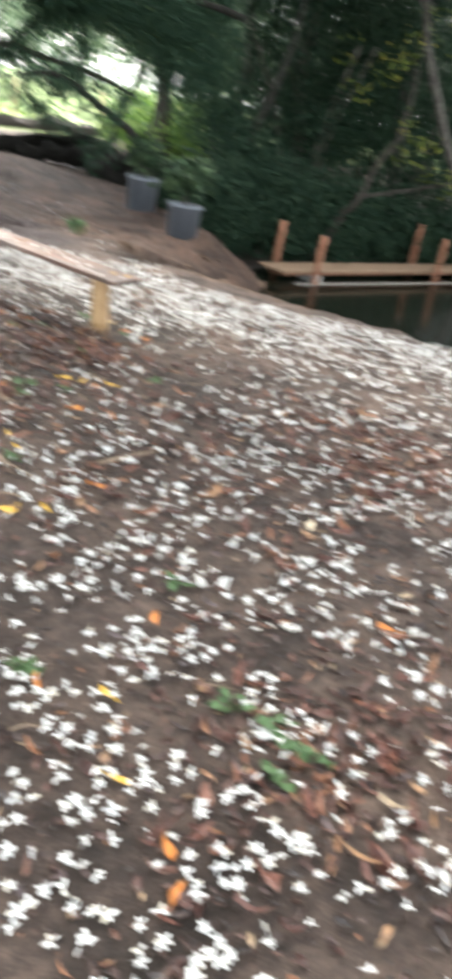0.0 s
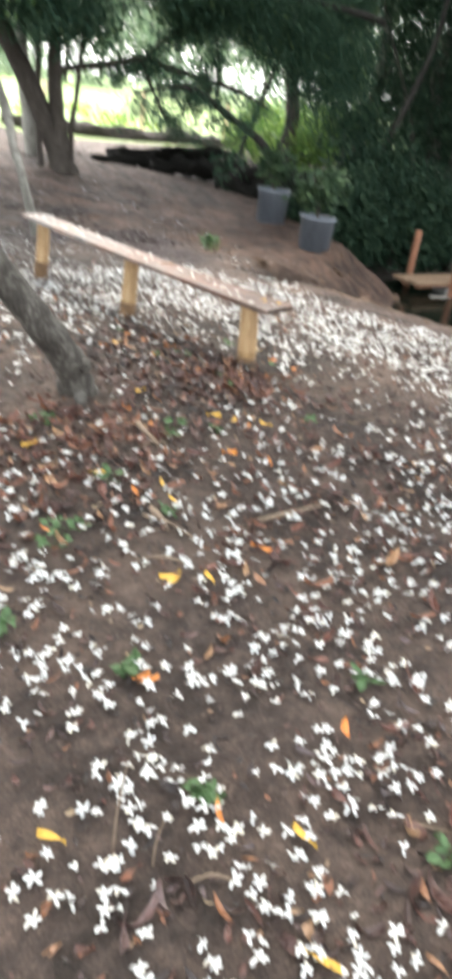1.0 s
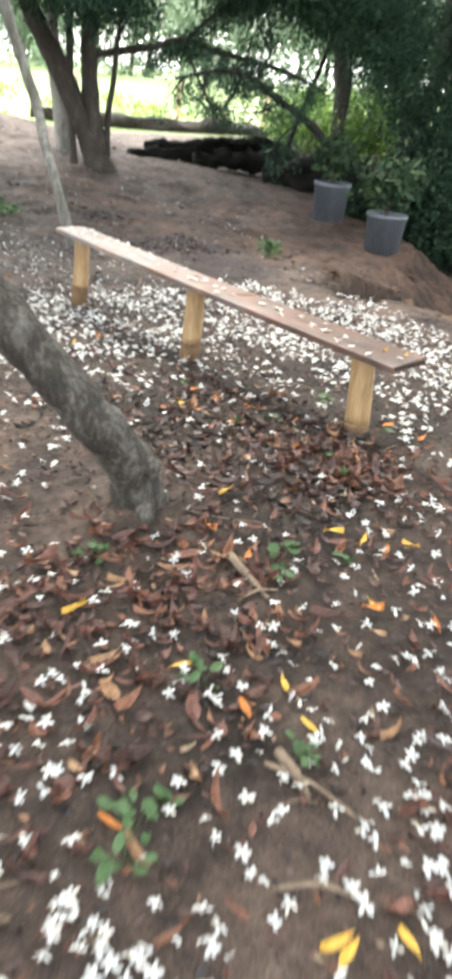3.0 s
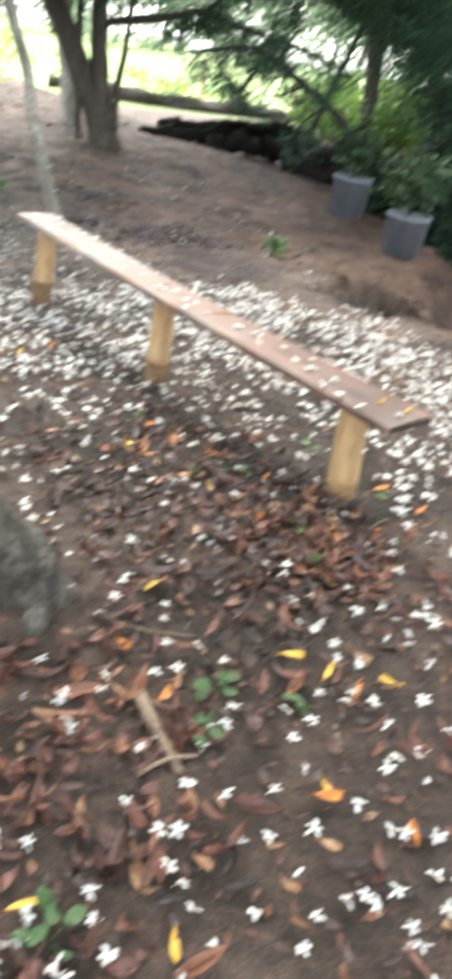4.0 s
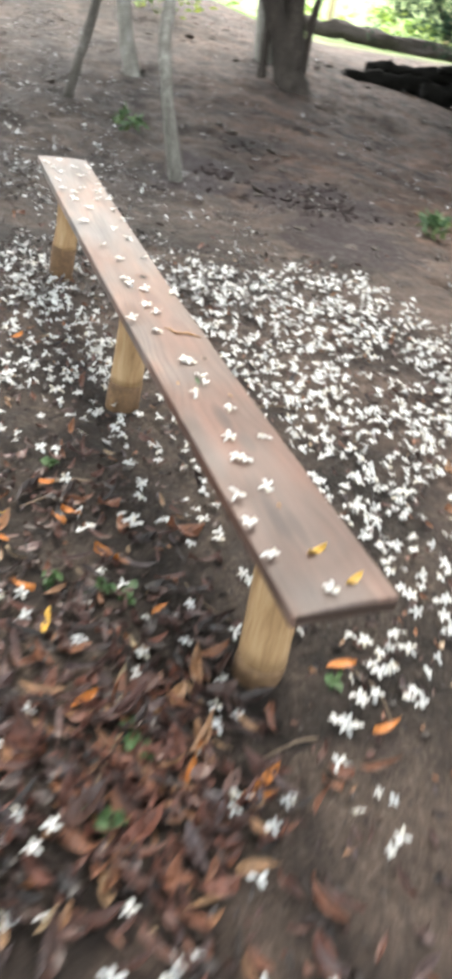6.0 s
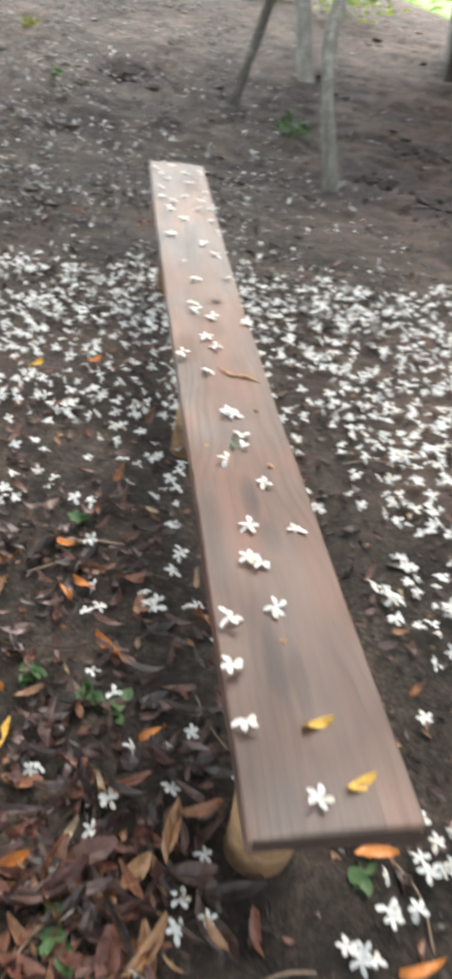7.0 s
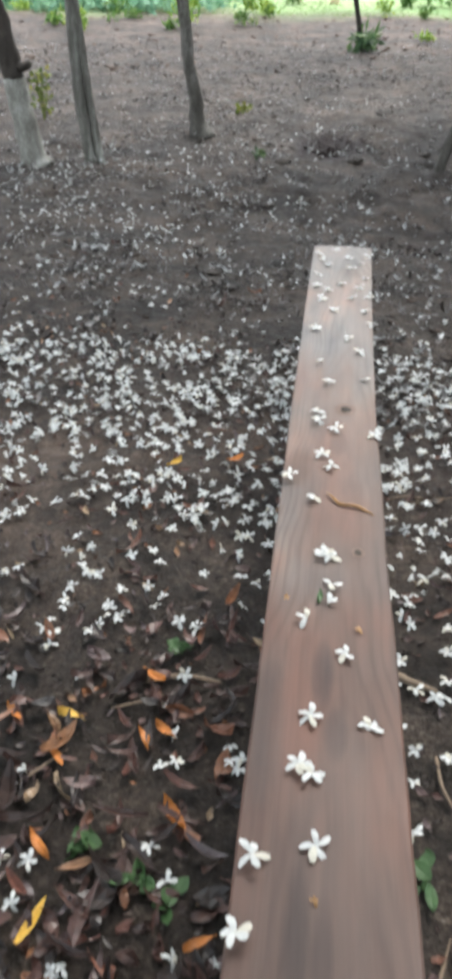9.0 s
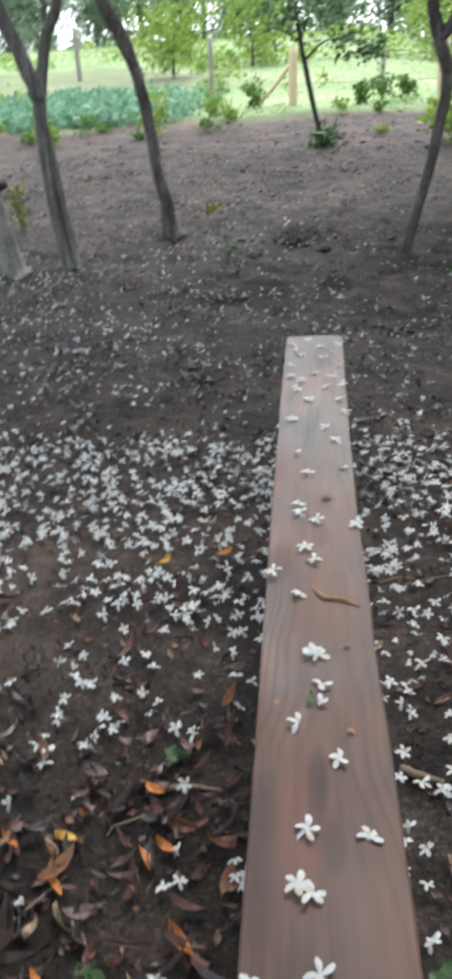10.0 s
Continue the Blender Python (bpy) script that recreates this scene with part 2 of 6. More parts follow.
M_GROUND = ground_material()
M_PLANK = plank_material()
M_LOG = rough_material("peeled_log", [(0.3, (0.15, 0.085, 0.04)), (0.5, (0.31, 0.195, 0.098)), (0.7, (0.44, 0.31, 0.18))], 5, 0.6, 0.3, 0.004, (3, 3, 0.35))
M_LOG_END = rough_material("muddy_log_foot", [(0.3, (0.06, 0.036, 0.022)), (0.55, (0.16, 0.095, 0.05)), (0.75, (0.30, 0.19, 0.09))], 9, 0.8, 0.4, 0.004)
M_BARK_GREY = rough_material("grey_lichen_bark", [(0.36, (0.016, 0.014, 0.012)), (0.48, (0.044, 0.038, 0.032)), (0.58, (0.10, 0.092, 0.08)), (0.72, (0.22, 0.21, 0.195))], 9, 0.9, 0.8, 0.02, (1, 1, 0.5))
M_BARK_DARK = rough_material("dark_bark", [(0.3, (0.014, 0.012, 0.010)), (0.55, (0.045, 0.037, 0.031)), (0.75, (0.115, 0.097, 0.082))], 9, 0.9, 0.8, 0.02, (1, 1, 0.4))
M_BARK_BLACK = rough_material("damp_black_bark", [(0.3, (0.008, 0.008, 0.007)), (0.55, (0.022, 0.020, 0.017)), (0.75, (0.06, 0.055, 0.046))], 9, 0.9, 0.8, 0.02, (1, 1, 0.4))
M_BARK_BROWN = rough_material("grey_brown_bark", [(0.33, (0.03, 0.026, 0.022)), (0.5, (0.08, 0.072, 0.062)), (0.62, (0.17, 0.16, 0.145)), (0.75, (0.36, 0.355, 0.335))], 9, 0.9, 0.8, 0.02, (1, 1, 0.4))
M_BARK_MIX = rough_material("streaked_grey_bark", [(0.33, (0.042, 0.038, 0.032)), (0.5, (0.12, 0.113, 0.098)), (0.62, (0.24, 0.235, 0.21)), (0.75, (0.44, 0.44, 0.41))], 8, 0.9, 0.7, 0.015, (2, 2, 0.3))
M_BARK_PALE = rough_material("pale_lichen_bark", [(0.3, (0.08, 0.07, 0.058)), (0.5, (0.21, 0.20, 0.175)), (0.72, (0.42, 0.42, 0.395))], 8, 0.85, 0.6, 0.012, (1, 1, 0.5))
M_PETAL = island_material("white_petals", [(0, (0.50, 0.505, 0.495)), (0.8, (0.58, 0.58, 0.565)), (1, (0.52, 0.48, 0.39))], 0.5, 0.3, 0.2)
M_LITTER = island_material("brown_leaf_litter", [(0, (0.016, 0.010, 0.008)), (0.34, (0.036, 0.019, 0.015)), (0.55, (0.070, 0.033, 0.025)), (0.72, (0.108, 0.045, 0.033)), (0.80, (0.100, 0.076, 0.078)), (0.89, (0.16, 0.063, 0.035)), (0.96, (0.25, 0.105, 0.045)), (1, (0.36, 0.27, 0.17))], 0.45, 0.5, 0.0, 0.5)
M_RED_LITTER = island_material("red_brown_leaves", [(0, (0.055, 0.024, 0.018)), (0.4, (0.105, 0.042, 0.030)), (0.65, (0.165, 0.064, 0.044)), (0.86, (0.23, 0.10, 0.055)), (1, (0.36, 0.21, 0.11))], 0.5, 0.45, 0.0, 0.5)
M_DRY = island_material("dry_beige_leaf", [(0, (0.52, 0.43, 0.31)), (1, (0.55, 0.46, 0.34))], 0.6, 0.3, 0.0, 0.3)
M_DRY_CURL = island_material("rolled_dry_leaf", [(0, (0.26, 0.125, 0.05)), (1, (0.38, 0.21, 0.08))], 0.55, 0.3, 0.0, 0.35)
M_YELLOW = island_material("fallen_yellow_leaf", [(0, (0.62, 0.36, 0.05)), (1, (0.70, 0.42, 0.07))], 0.45, 0.4, 0.1, 0.35)
M_ORANGE = island_material("fallen_orange_leaf", [(0, (0.45, 0.13, 0.03)), (0.5, (0.55, 0.2, 0.04)), (1, (0.40, 0.10, 0.03))], 0.45, 0.4, 0.1, 0.35)
M_SEEDLING = island_material("seedling_leaves", [(0, (0.035, 0.075, 0.03)), (0.6, (0.065, 0.125, 0.045)), (1, (0.14, 0.19, 0.065))], 0.5, 0.4, 0.2, 0.3)
M_TWIG = rough_material("dead_twig", [(0.3, (0.06, 0.04, 0.03)), (0.7, (0.27, 0.20, 0.14))], 12, 0.8, 0.4, 0.003)
M_FOL_DARK = island_material("dark_foliage", [(0, (0.019, 0.044, 0.030)), (0.5, (0.038, 0.076, 0.050)), (0.97, (0.060, 0.108, 0.062)), (1, (0.10, 0.14, 0.045))], 0.75, 0.1, 0.3)
# dark foliage copied darker: the thicket's shade is put into its colour
M_FOL_SHADED = island_material("shade_painted_foliage", [(0, (0.010, 0.021, 0.014)), (0.6, (0.020, 0.040, 0.025)), (1, (0.036, 0.060, 0.034))], 0.8, 0.08, 0.2)
M_FOL_TUB = island_material("tub_plant_leaves", [(0, (0.012, 0.028, 0.014)), (0.6, (0.027, 0.053, 0.025)), (1, (0.06, 0.095, 0.042))], 0.6, 0.2, 0.2)
M_FOL_MID = island_material("tree_foliage", [(0, (0.022, 0.055, 0.02)), (0.5, (0.05, 0.11, 0.035)), (1, (0.12, 0.19, 0.05))], 0.55, 0.35, 0.3)
# brighter foliage copy: sunlight is put into the leaf colour
M_FOL_LIGHT = island_material("sun_tinted_foliage", [(0, (0.10, 0.19, 0.03)), (0.5, (0.20, 0.31, 0.05)), (1, (0.36, 0.42, 0.09))], 0.6, 0.3, 0.35)
M_FOL_FRESH = island_material("fresh_green_foliage", [(0, (0.045, 0.10, 0.022)), (0.6, (0.10, 0.19, 0.04)), (1, (0.20, 0.29, 0.07))], 0.6, 0.3, 0.35)
# far leaves paled: distance haze is put into the base colour
M_FOL_FAR = island_material("haze_paled_foliage", [(0, (0.13, 0.19, 0.125)), (0.6, (0.21, 0.28, 0.19)), (1, (0.29, 0.36, 0.24))], 0.7, 0.2, 0.5)
M_FOL_YELLOW = island_material("yellowing_leaves", [(0, (0.06, 0.10, 0.02)), (0.6, (0.15, 0.18, 0.03)), (1, (0.34, 0.30, 0.05))], 0.6, 0.3, 0.3)
M_GRASS = island_material("meadow_grass", [(0, (0.21, 0.29, 0.13)), (0.6, (0.27, 0.35, 0.16)), (1, (0.34, 0.40, 0.21))], 0.7, 0.1, 0.4)
M_CROP = island_material("crop_leaves", [(0, (0.10, 0.21, 0.13)), (0.5, (0.17, 0.31, 0.19)), (1, (0.27, 0.42, 0.26))], 0.6, 0.3, 0.3)
M_POT = rough_material("galvanised_tub", [(0.3, (0.055, 0.063, 0.075)), (0.6, (0.115, 0.128, 0.15)), (0.8, (0.2, 0.215, 0.235))], 5, 0.6, 0.2, 0.004, (1, 1, 0.3), 0.5)
M_RED_WOOD = rough_material("reddish_post_wood", [(0.3, (0.105, 0.045, 0.027)), (0.55, (0.21, 0.094, 0.054)), (0.8, (0.30, 0.155, 0.095))], 6, 0.75, 0.4, 0.006, (3, 3, 0.3))
M_DECK = rough_material("deck_boards", [(0.3, (0.11, 0.068, 0.042)), (0.55, (0.20, 0.132, 0.084)), (0.8, (0.29, 0.21, 0.14))], 6, 0.75, 0.4, 0.006, (0.4, 4, 4))
M_BLACK_LOG = rough_material("blackened_log", [(0.3, (0.006, 0.006, 0.006)), (0.6, (0.016, 0.015, 0.013)), (0.8, (0.045, 0.04, 0.034))], 5, 0.9, 0.8, 0.03, (0.6, 2, 2), 0.12)
M_POST = rough_material("new_fence_post", [(0.3, (0.42, 0.32, 0.18)), (0.7, (0.62, 0.51, 0.33))], 6, 0.7, 0.3, 0.006, (3, 3, 0.3))
M_POST_GREY = rough_material("old_fence_post", [(0.3, (0.14, 0.12, 0.1)), (0.7, (0.34, 0.31, 0.27))], 6, 0.8, 0.4, 0.006, (3, 3, 0.3))
M_CONCRETE = rough_material("grey_block", [(0.3, (0.2, 0.2, 0.19)), (0.7, (0.36, 0.36, 0.35))], 9, 0.9, 0.4, 0.004)


def water_material():
    m, n, l, b = material("still_dark_water", 0.12, 0.12)
    b.inputs["Base Color"].default_value = (0.006, 0.007, 0.005, 1)
    t = noise_tex(n, l, 3, 3, 0.5, n.new("ShaderNodeTexCoord").outputs["Object"])
    bump(n, l, t.outputs[0], b, 0.08, 0.02)
    return m


# palest colours stand in for wet glints on the leaf bits
M_PALE_BITS = island_material("pale_bits_with_glints", [(0, (0.045, 0.035, 0.03)), (0.45, (0.09, 0.073, 0.065)), (0.75, (0.19, 0.17, 0.16)), (0.92, (0.34, 0.33, 0.32)), (1, (0.62, 0.62, 0.60))], 0.4, 0.5)
# its pale share is raised to paint glints of shiny leaves
M_GREY_LEAF = island_material("grey_leaves_with_glints", [(0, (0.03, 0.023, 0.02)), (0.3, (0.05, 0.04, 0.035)), (0.5, (0.095, 0.074, 0.063)), (0.68, (0.20, 0.18, 0.168)), (0.85, (0.36, 0.35, 0.34)), (1, (0.62, 0.62, 0.60))], 0.4, 0.5, 0.0, 0.4)
M_CLOD = rough_material("dark_clod", [(0.3, (0.022, 0.016, 0.013)), (0.7, (0.085, 0.062, 0.05))], 20, 0.9, 0.6, 0.01)
M_MAT = rough_material("matted_leaf_clump", [(0.35, (0.012, 0.009, 0.007)), (0.5, (0.04, 0.03, 0.024)), (0.62, (0.10, 0.082, 0.07)), (0.72, (0.24, 0.22, 0.20))], 26, 0.75, 0.9, 0.015)
M_DUG = rough_material("dug_earth", [(0.3, (0.014, 0.010, 0.009)), (0.6, (0.036, 0.025, 0.023)), (0.8, (0.075, 0.055, 0.05))], 26, 0.9, 0.9, 0.015)
M_TILL = rough_material("tilled_soil", [(0.3, (0.055, 0.035, 0.026)), (0.55, (0.10, 0.066, 0.049)), (0.75, (0.17, 0.122, 0.094))], 22, 0.9, 0.8, 0.012)
M_BANK = rough_material("bank_clod", [(0.3, (0.052, 0.032, 0.022)), (0.7, (0.14, 0.092, 0.062))], 20, 0.9, 0.6, 0.01)
# end grain darkened: shade on the end face is put into the colour
M_END_GRAIN = rough_material("shaded_end_grain", [(0.3, (0.020, 0.012, 0.009)), (0.7, (0.055, 0.034, 0.025))], 90, 0.85, 0.4, 0.002, (1, 1, 4))
M_KNOT_RING = rough_material("knot_ring_wood", [(0.3, (0.10, 0.065, 0.05)), (0.7, (0.17, 0.115, 0.095))], 60, 0.7, 0.2, 0.001)
M_WATER = water_material()


# ---- building helpers ----
def part(name, bm, mat, parent=None, label="", smooth=False):
    me = bpy.data.meshes.new(name)
    bm.to_mesh(me)
    bm.free()
    me.materials.append(mat)
    if smooth:
        me.polygons.foreach_set("use_smooth", [True] * len(me.polygons))
    ob = new(name, me)
    ob.parent = parent
    return tagged(ob, label)


def raw(name, verts, faces, mat, parent=None, label="", smooth=False):
    me = bpy.data.meshes.new(name)
    me.from_pydata(np.asarray(verts).tolist(), [], np.asarray(faces).tolist() if isinstance(faces, np.ndarray) else faces)
    me.materials.append(mat)
    if smooth:
        me.polygons.foreach_set("use_smooth", [True] * len(me.polygons))
    ob = new(name, me)
    ob.parent = parent
    return tagged(ob, label)


def empty(name, at=(0, 0, 0), turn=0.0, **tags):
    e = new(name)
    e.matrix_world = pose(*at, 0, 0, turn)
    return tagged(e, **tags)


def curve_points(pts, radii, steps=5):
    """A smooth line through pts, with its radii."""
    p, r = np.array(pts, float), np.array(radii, float)
    q = np.vstack([2 * p[0] - p[1], p, 2 * p[-1] - p[-2]])
    out, rad = [], []
    for i in range(len(p) - 1):
        for u in np.linspace(0, 1, steps, endpoint=False):
            a, b, c, d = q[i:i + 4]
            out.append(0.5 * (2 * b + (c - a) * u + (2 * a - 5 * b + 4 * c - d) * u ** 2 + (3 * b - a - 3 * c + d) * u ** 3))
            rad.append(r[i] * (1 - u) + r[i + 1] * u)
    return np.array(out + [p[-1]]), np.array(rad + [r[-1]])


def tube(pts, radii, sides=10, steps=5, rough=0.08, seed=0):
    """Vertices and faces of a knobbly tapered stem."""
    rng = np.random.default_rng(seed)
    c, r = curve_points(pts, radii, steps)
    verts, faces = [], []
    lump = rng.normal(0, rough, (len(c), sides))
    lump = (lump + np.roll(lump, 1, 1) + np.roll(lump, 1, 0)) / 1.7
    for i in range(len(c)):
        d = c[min(i + 1, len(c) - 1)] - c[max(i - 1, 0)]
        d /= np.linalg.norm(d) + 1e-9
        u = np.cross(d, (0.31, 0.95, 0.05))
        u /= np.linalg.norm(u)
        v = np.cross(d, u)
        for k in range(sides):
            a = 2 * math.pi * k / sides
            verts.append(c[i] + (u * math.cos(a) + v * math.sin(a)) * r[i] * (1 + lump[i, k]))
    for i in range(len(c) - 1):
        for k in range(sides):
            j = (k + 1) % sides
            faces.append((i * sides + k, i * sides + j, (i + 1) * sides + j, (i + 1) * sides + k))
    faces.append(tuple(range(sides))[::-1])
    faces.append(tuple((len(c) - 1) * sides + k for k in range(sides)))
    return verts, faces


def join(pieces):
    verts, faces = [], []
    for v, f in pieces:
        n = len(verts)
        verts += list(v)
        faces += [tuple(n + i for i in q) for q in f]
    return verts, faces


def leaf_cloud(centres, per, spread, length, width, seed, droop=0.3, flat=0.0):
    """Many small folded leaves round the given centres, as arrays."""
    rng = np.random.default_rng(seed)
    c = np.repeat(np.asarray(centres, float), per, 0)
    n = len(c)
    sp = np.asarray(spread, float) * np.ones(3)
    base = c + rng.normal(0, 1, (n, 3)) * sp * 0.55
    d = rng.normal(0, 1, (n, 3))
    d[:, 2] = d[:, 2] * (1 - flat) - droop
    d /= np.linalg.norm(d, axis=1)[:, None]
    s = np.cross(d, rng.normal(0, 1, (n, 3)) * (1, 1, 1 - flat * 0.7) + (0, 0, flat * 2))
    s /= np.linalg.norm(s, axis=1)[:, None] + 1e-9
    u = np.cross(s, d)
    ln = (length * rng.uniform(0.6, 1.35, n))[:, None]
    wd = (width * rng.uniform(0.7, 1.3, n))[:, None]
    mid = base + d * ln * 0.45 + u * wd * 0.25
    v = np.stack([base, mid + s * wd * 0.5 - u * wd * 0.2, base + d * ln, mid - s * wd * 0.5 - u * wd * 0.2], 1).reshape(-1, 3)
    k = np.arange(n)[:, None] * 4
    return v, np.hstack([k, k + 1, k + 2, k + 3])


def blob_centres(centre, radii, n, seed, shell=0.55, low=-1.0):
    """Clump centres in an uneven ellipsoid, most of them near its skin."""
    rng = np.random.default_rng(seed)
    d = rng.normal(0, 1, (n * 3, 3))
    d /= np.linalg.norm(d, axis=1)[:, None]
    d = d[d[:, 2] > low][:n]
    r = rng.uniform(shell, 1, len(d)) * (0.8 + 0.3 * np.sin(d[:, 0] * 5 + seed) * np.cos(d[:, 2] * 4 + d[:, 1] * 3 + seed))
    return np.asarray(centre) + d * r[:, None] * np.asarray(radii)


def box(bm, size, at, turn=(0, 0, 0), bevel=0.0):
    r = bmesh.ops.create_cube(bm, size=1, matrix=pose(*at, *turn) @ Matrix.Diagonal((*size, 1)))
    if bevel:
        e = list({e for v in r["verts"] for e in v.link_edges})
        bmesh.ops.bevel(bm, geom=e, offset=bevel, segments=2, affect="EDGES", profile=0.5)


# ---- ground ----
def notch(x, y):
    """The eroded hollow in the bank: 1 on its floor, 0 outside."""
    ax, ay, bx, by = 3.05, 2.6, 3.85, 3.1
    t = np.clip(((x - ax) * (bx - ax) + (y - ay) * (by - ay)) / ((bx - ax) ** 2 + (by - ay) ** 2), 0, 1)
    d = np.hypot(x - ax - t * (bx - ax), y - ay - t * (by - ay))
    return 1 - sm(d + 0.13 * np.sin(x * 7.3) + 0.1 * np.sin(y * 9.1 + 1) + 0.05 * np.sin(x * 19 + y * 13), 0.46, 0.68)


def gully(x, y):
    """The sunken ground, painted shade-dark, under the thicket, beyond the bank's edge: 1 on its floor."""
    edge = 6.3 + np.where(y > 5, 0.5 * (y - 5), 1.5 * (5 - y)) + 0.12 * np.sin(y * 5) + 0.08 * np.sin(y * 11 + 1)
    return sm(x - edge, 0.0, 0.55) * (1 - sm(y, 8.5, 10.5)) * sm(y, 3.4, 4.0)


def ground_z(x, y):
    x, y = np.asarray(x, float), np.asarray(y, float)
    z = -0.028 * np.clip(y, 0, 3) * (1 - sm(y, 4, 8))
    z = z - 0.21 * np.exp(-((x - 1.5) / 1.8) ** 2 - ((y - 5.9) / 2.0) ** 2)
    z = z + 0.0625 * np.clip(y - 8.2, 0, 14) * (1 - sm(x, 2.5, 8.5))
    z = z + 0.09 * np.clip(y - 22.2, 0, 31) * (1 - 0.75 * sm(x, 4, 18))
    z = z - 0.33 * sm(x, 2.2, 5.2) * (1 - sm(y, 7, 10)) - 0.2 * sm(x, 5, 9) * sm(y, 7, 10)
    # pond and the gully that runs into it
    e = np.sqrt(((x - 10.5) / 6.5) ** 2 + ((y - 1.0) / 3.4) ** 2)
    z = z - 1.2 * np.clip((1.30 - e) / 0.46, 0, 1) ** 0.92 * sm(x, 2.0, 6.0)
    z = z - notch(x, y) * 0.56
    z = z - 0.55 * gully(x, y)
    z = z - 0.4 * np.exp(-((x - 8.3) / 1.0) ** 2 - ((y - 4.5) / 0.8) ** 2)
    # a low worn step, small hollows and dug clumps beyond the bench
    z = z - 0.05 * sm(y + 0.35 * x + 0.1 * np.sin(x * 5), 5.25, 5.42) * (1 - sm(y, 5.7, 6.6)) * sm(x, -1.4, -0.8) * (1 - sm(x, 0.6, 1.2))
    z = z - 0.07 * np.exp(-((x + 0.13) / 0.2) ** 2 - ((y - 8.0) / 0.3) ** 2) + 0.05 * np.exp(-((x - 0.15) / 0.25) ** 2 - ((y - 8.3) / 0.3) ** 2)
    z = z + 0.07 * np.exp(-((x - 2.05) / 0.25) ** 2 - ((y - 4.35) / 0.25) ** 2) + 0.05 * np.exp(-((x - 1.7) / 0.16) ** 2 - ((y - 3.9) / 0.16) ** 2)
    # root mound of the leaning tree
    z = z + 0.05 * np.exp(-((x + 1.25) ** 2 + (y - 0.1) ** 2) / 0.10)
    return z


def tilled(x, y):
    """The strip of half-bare tilled soil behind the crop."""
    return 0.5 * sm(y, 25.0, 26.5) * (1 - sm(y, 34.0, 40.0)) * (1 - sm(x + 0.5 * (y - 25), -2.5, 0.5))


def ground_sheet():
    def axis(a, b, fine, out):
        core = list(np.arange(a, b + 1e-6, fine))
        lo, hi, s = [], [], fine
        while (a - (lo[-1] if lo else a)) < out:
            s = min(s * 1.12, 25)
            lo.append((lo[-1] if lo else a) - s)
        s = fine
        while ((hi[-1] if hi else b) - b) < out:
            s = min(s * 1.12, 25)
            hi.append((hi[-1] if hi else b) + s)
        return np.array(lo[::-1] + core + hi)
    xs, ys = axis(-4.5, 6.0, 0.06, 260), axis(-4.5, 14.5, 0.06, 260)
    X, Y = np.meshgrid(xs, ys)
    Z = ground_z(X, Y)
    near = np.exp(-((X / 14) ** 2 + ((Y - 3) / 16) ** 2))
    fine = np.zeros_like(Z)
    for i in range(X.shape[0]):
        for j in range(X.shape[1]):
            p = (X[i, j], Y[i, j], 0.0)
            if abs(p[0]) < 20 and abs(p[1] - 4) < 24:
                v = Vector(p)
                fine[i, j] = 0.018 * noise.noise(v * 2.3) + 0.014 * noise.noise(v * 6) + 0.011 * noise.noise(v * 13) + (0.05 * noise.noise(v * 0.6) + 0.035 * noise.noise(v * 2.7) + 0.03 * noise.noise(v * 6.5) + 0.022 * noise.noise(v * 15)) * min(1, max(0, (p[1] - 3.2) / 3)) + (0.09 * noise.noise(v * 1.3) + 0.06 * noise.noise(v * 3.7)) * min(1, max(0, (p[0] - 2.2) / 1.5)) * min(1, max(0, (7 - p[1]) / 2))
    Z = Z + fine * near * 1.0
    ny, nx = X.shape
    verts = np.stack([X, Y, Z], -1).reshape(-1, 3)
    k = np.arange(ny * nx).reshape(ny, nx)
    faces = np.stack([k[:-1, :-1], k[:-1, 1:], k[1:, 1:], k[1:, :-1]], -1).reshape(-1, 4)
    ob = raw("ground", verts, faces, M_GROUND, smooth=True)
    wob = np.array([noise.noise(Vector((a * 0.5, b * 0.5, 3))) for a, b in zip(verts[:, 0], verts[:, 1])])
    x, y = verts[:, 0], verts[:, 1]
    bare = np.maximum(sm(y + 0.6 * wob - 0.15 * x, 3.0, 5.0) * sm(x + wob, 0.8, 2.8), sm(x + 0.3 * wob, 2.3, 3.0))
    bare = bare * (1 - 0.85 * sm(y + 0.5 * wob, 7.7, 8.6))
    bare = np.maximum(bare, 0.5 * sm(y + wob, 13.5, 15.5) * (1 - sm(x, 5, 8)))
    # pale soil thinned out to paint the hollow darker
    bare = bare * (1 - 0.85 * np.clip(3 * notch(x, y), 0, 1))
    grass = sm(y + 1.5 * wob, 17.5, 20.0) * (1 - tilled(x, y))
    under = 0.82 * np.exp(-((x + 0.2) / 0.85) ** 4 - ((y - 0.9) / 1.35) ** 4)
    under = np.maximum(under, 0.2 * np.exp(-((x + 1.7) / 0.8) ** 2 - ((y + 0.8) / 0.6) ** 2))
    # darker soil right of the bench's near end
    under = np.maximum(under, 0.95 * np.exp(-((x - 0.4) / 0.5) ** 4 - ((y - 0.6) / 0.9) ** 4))
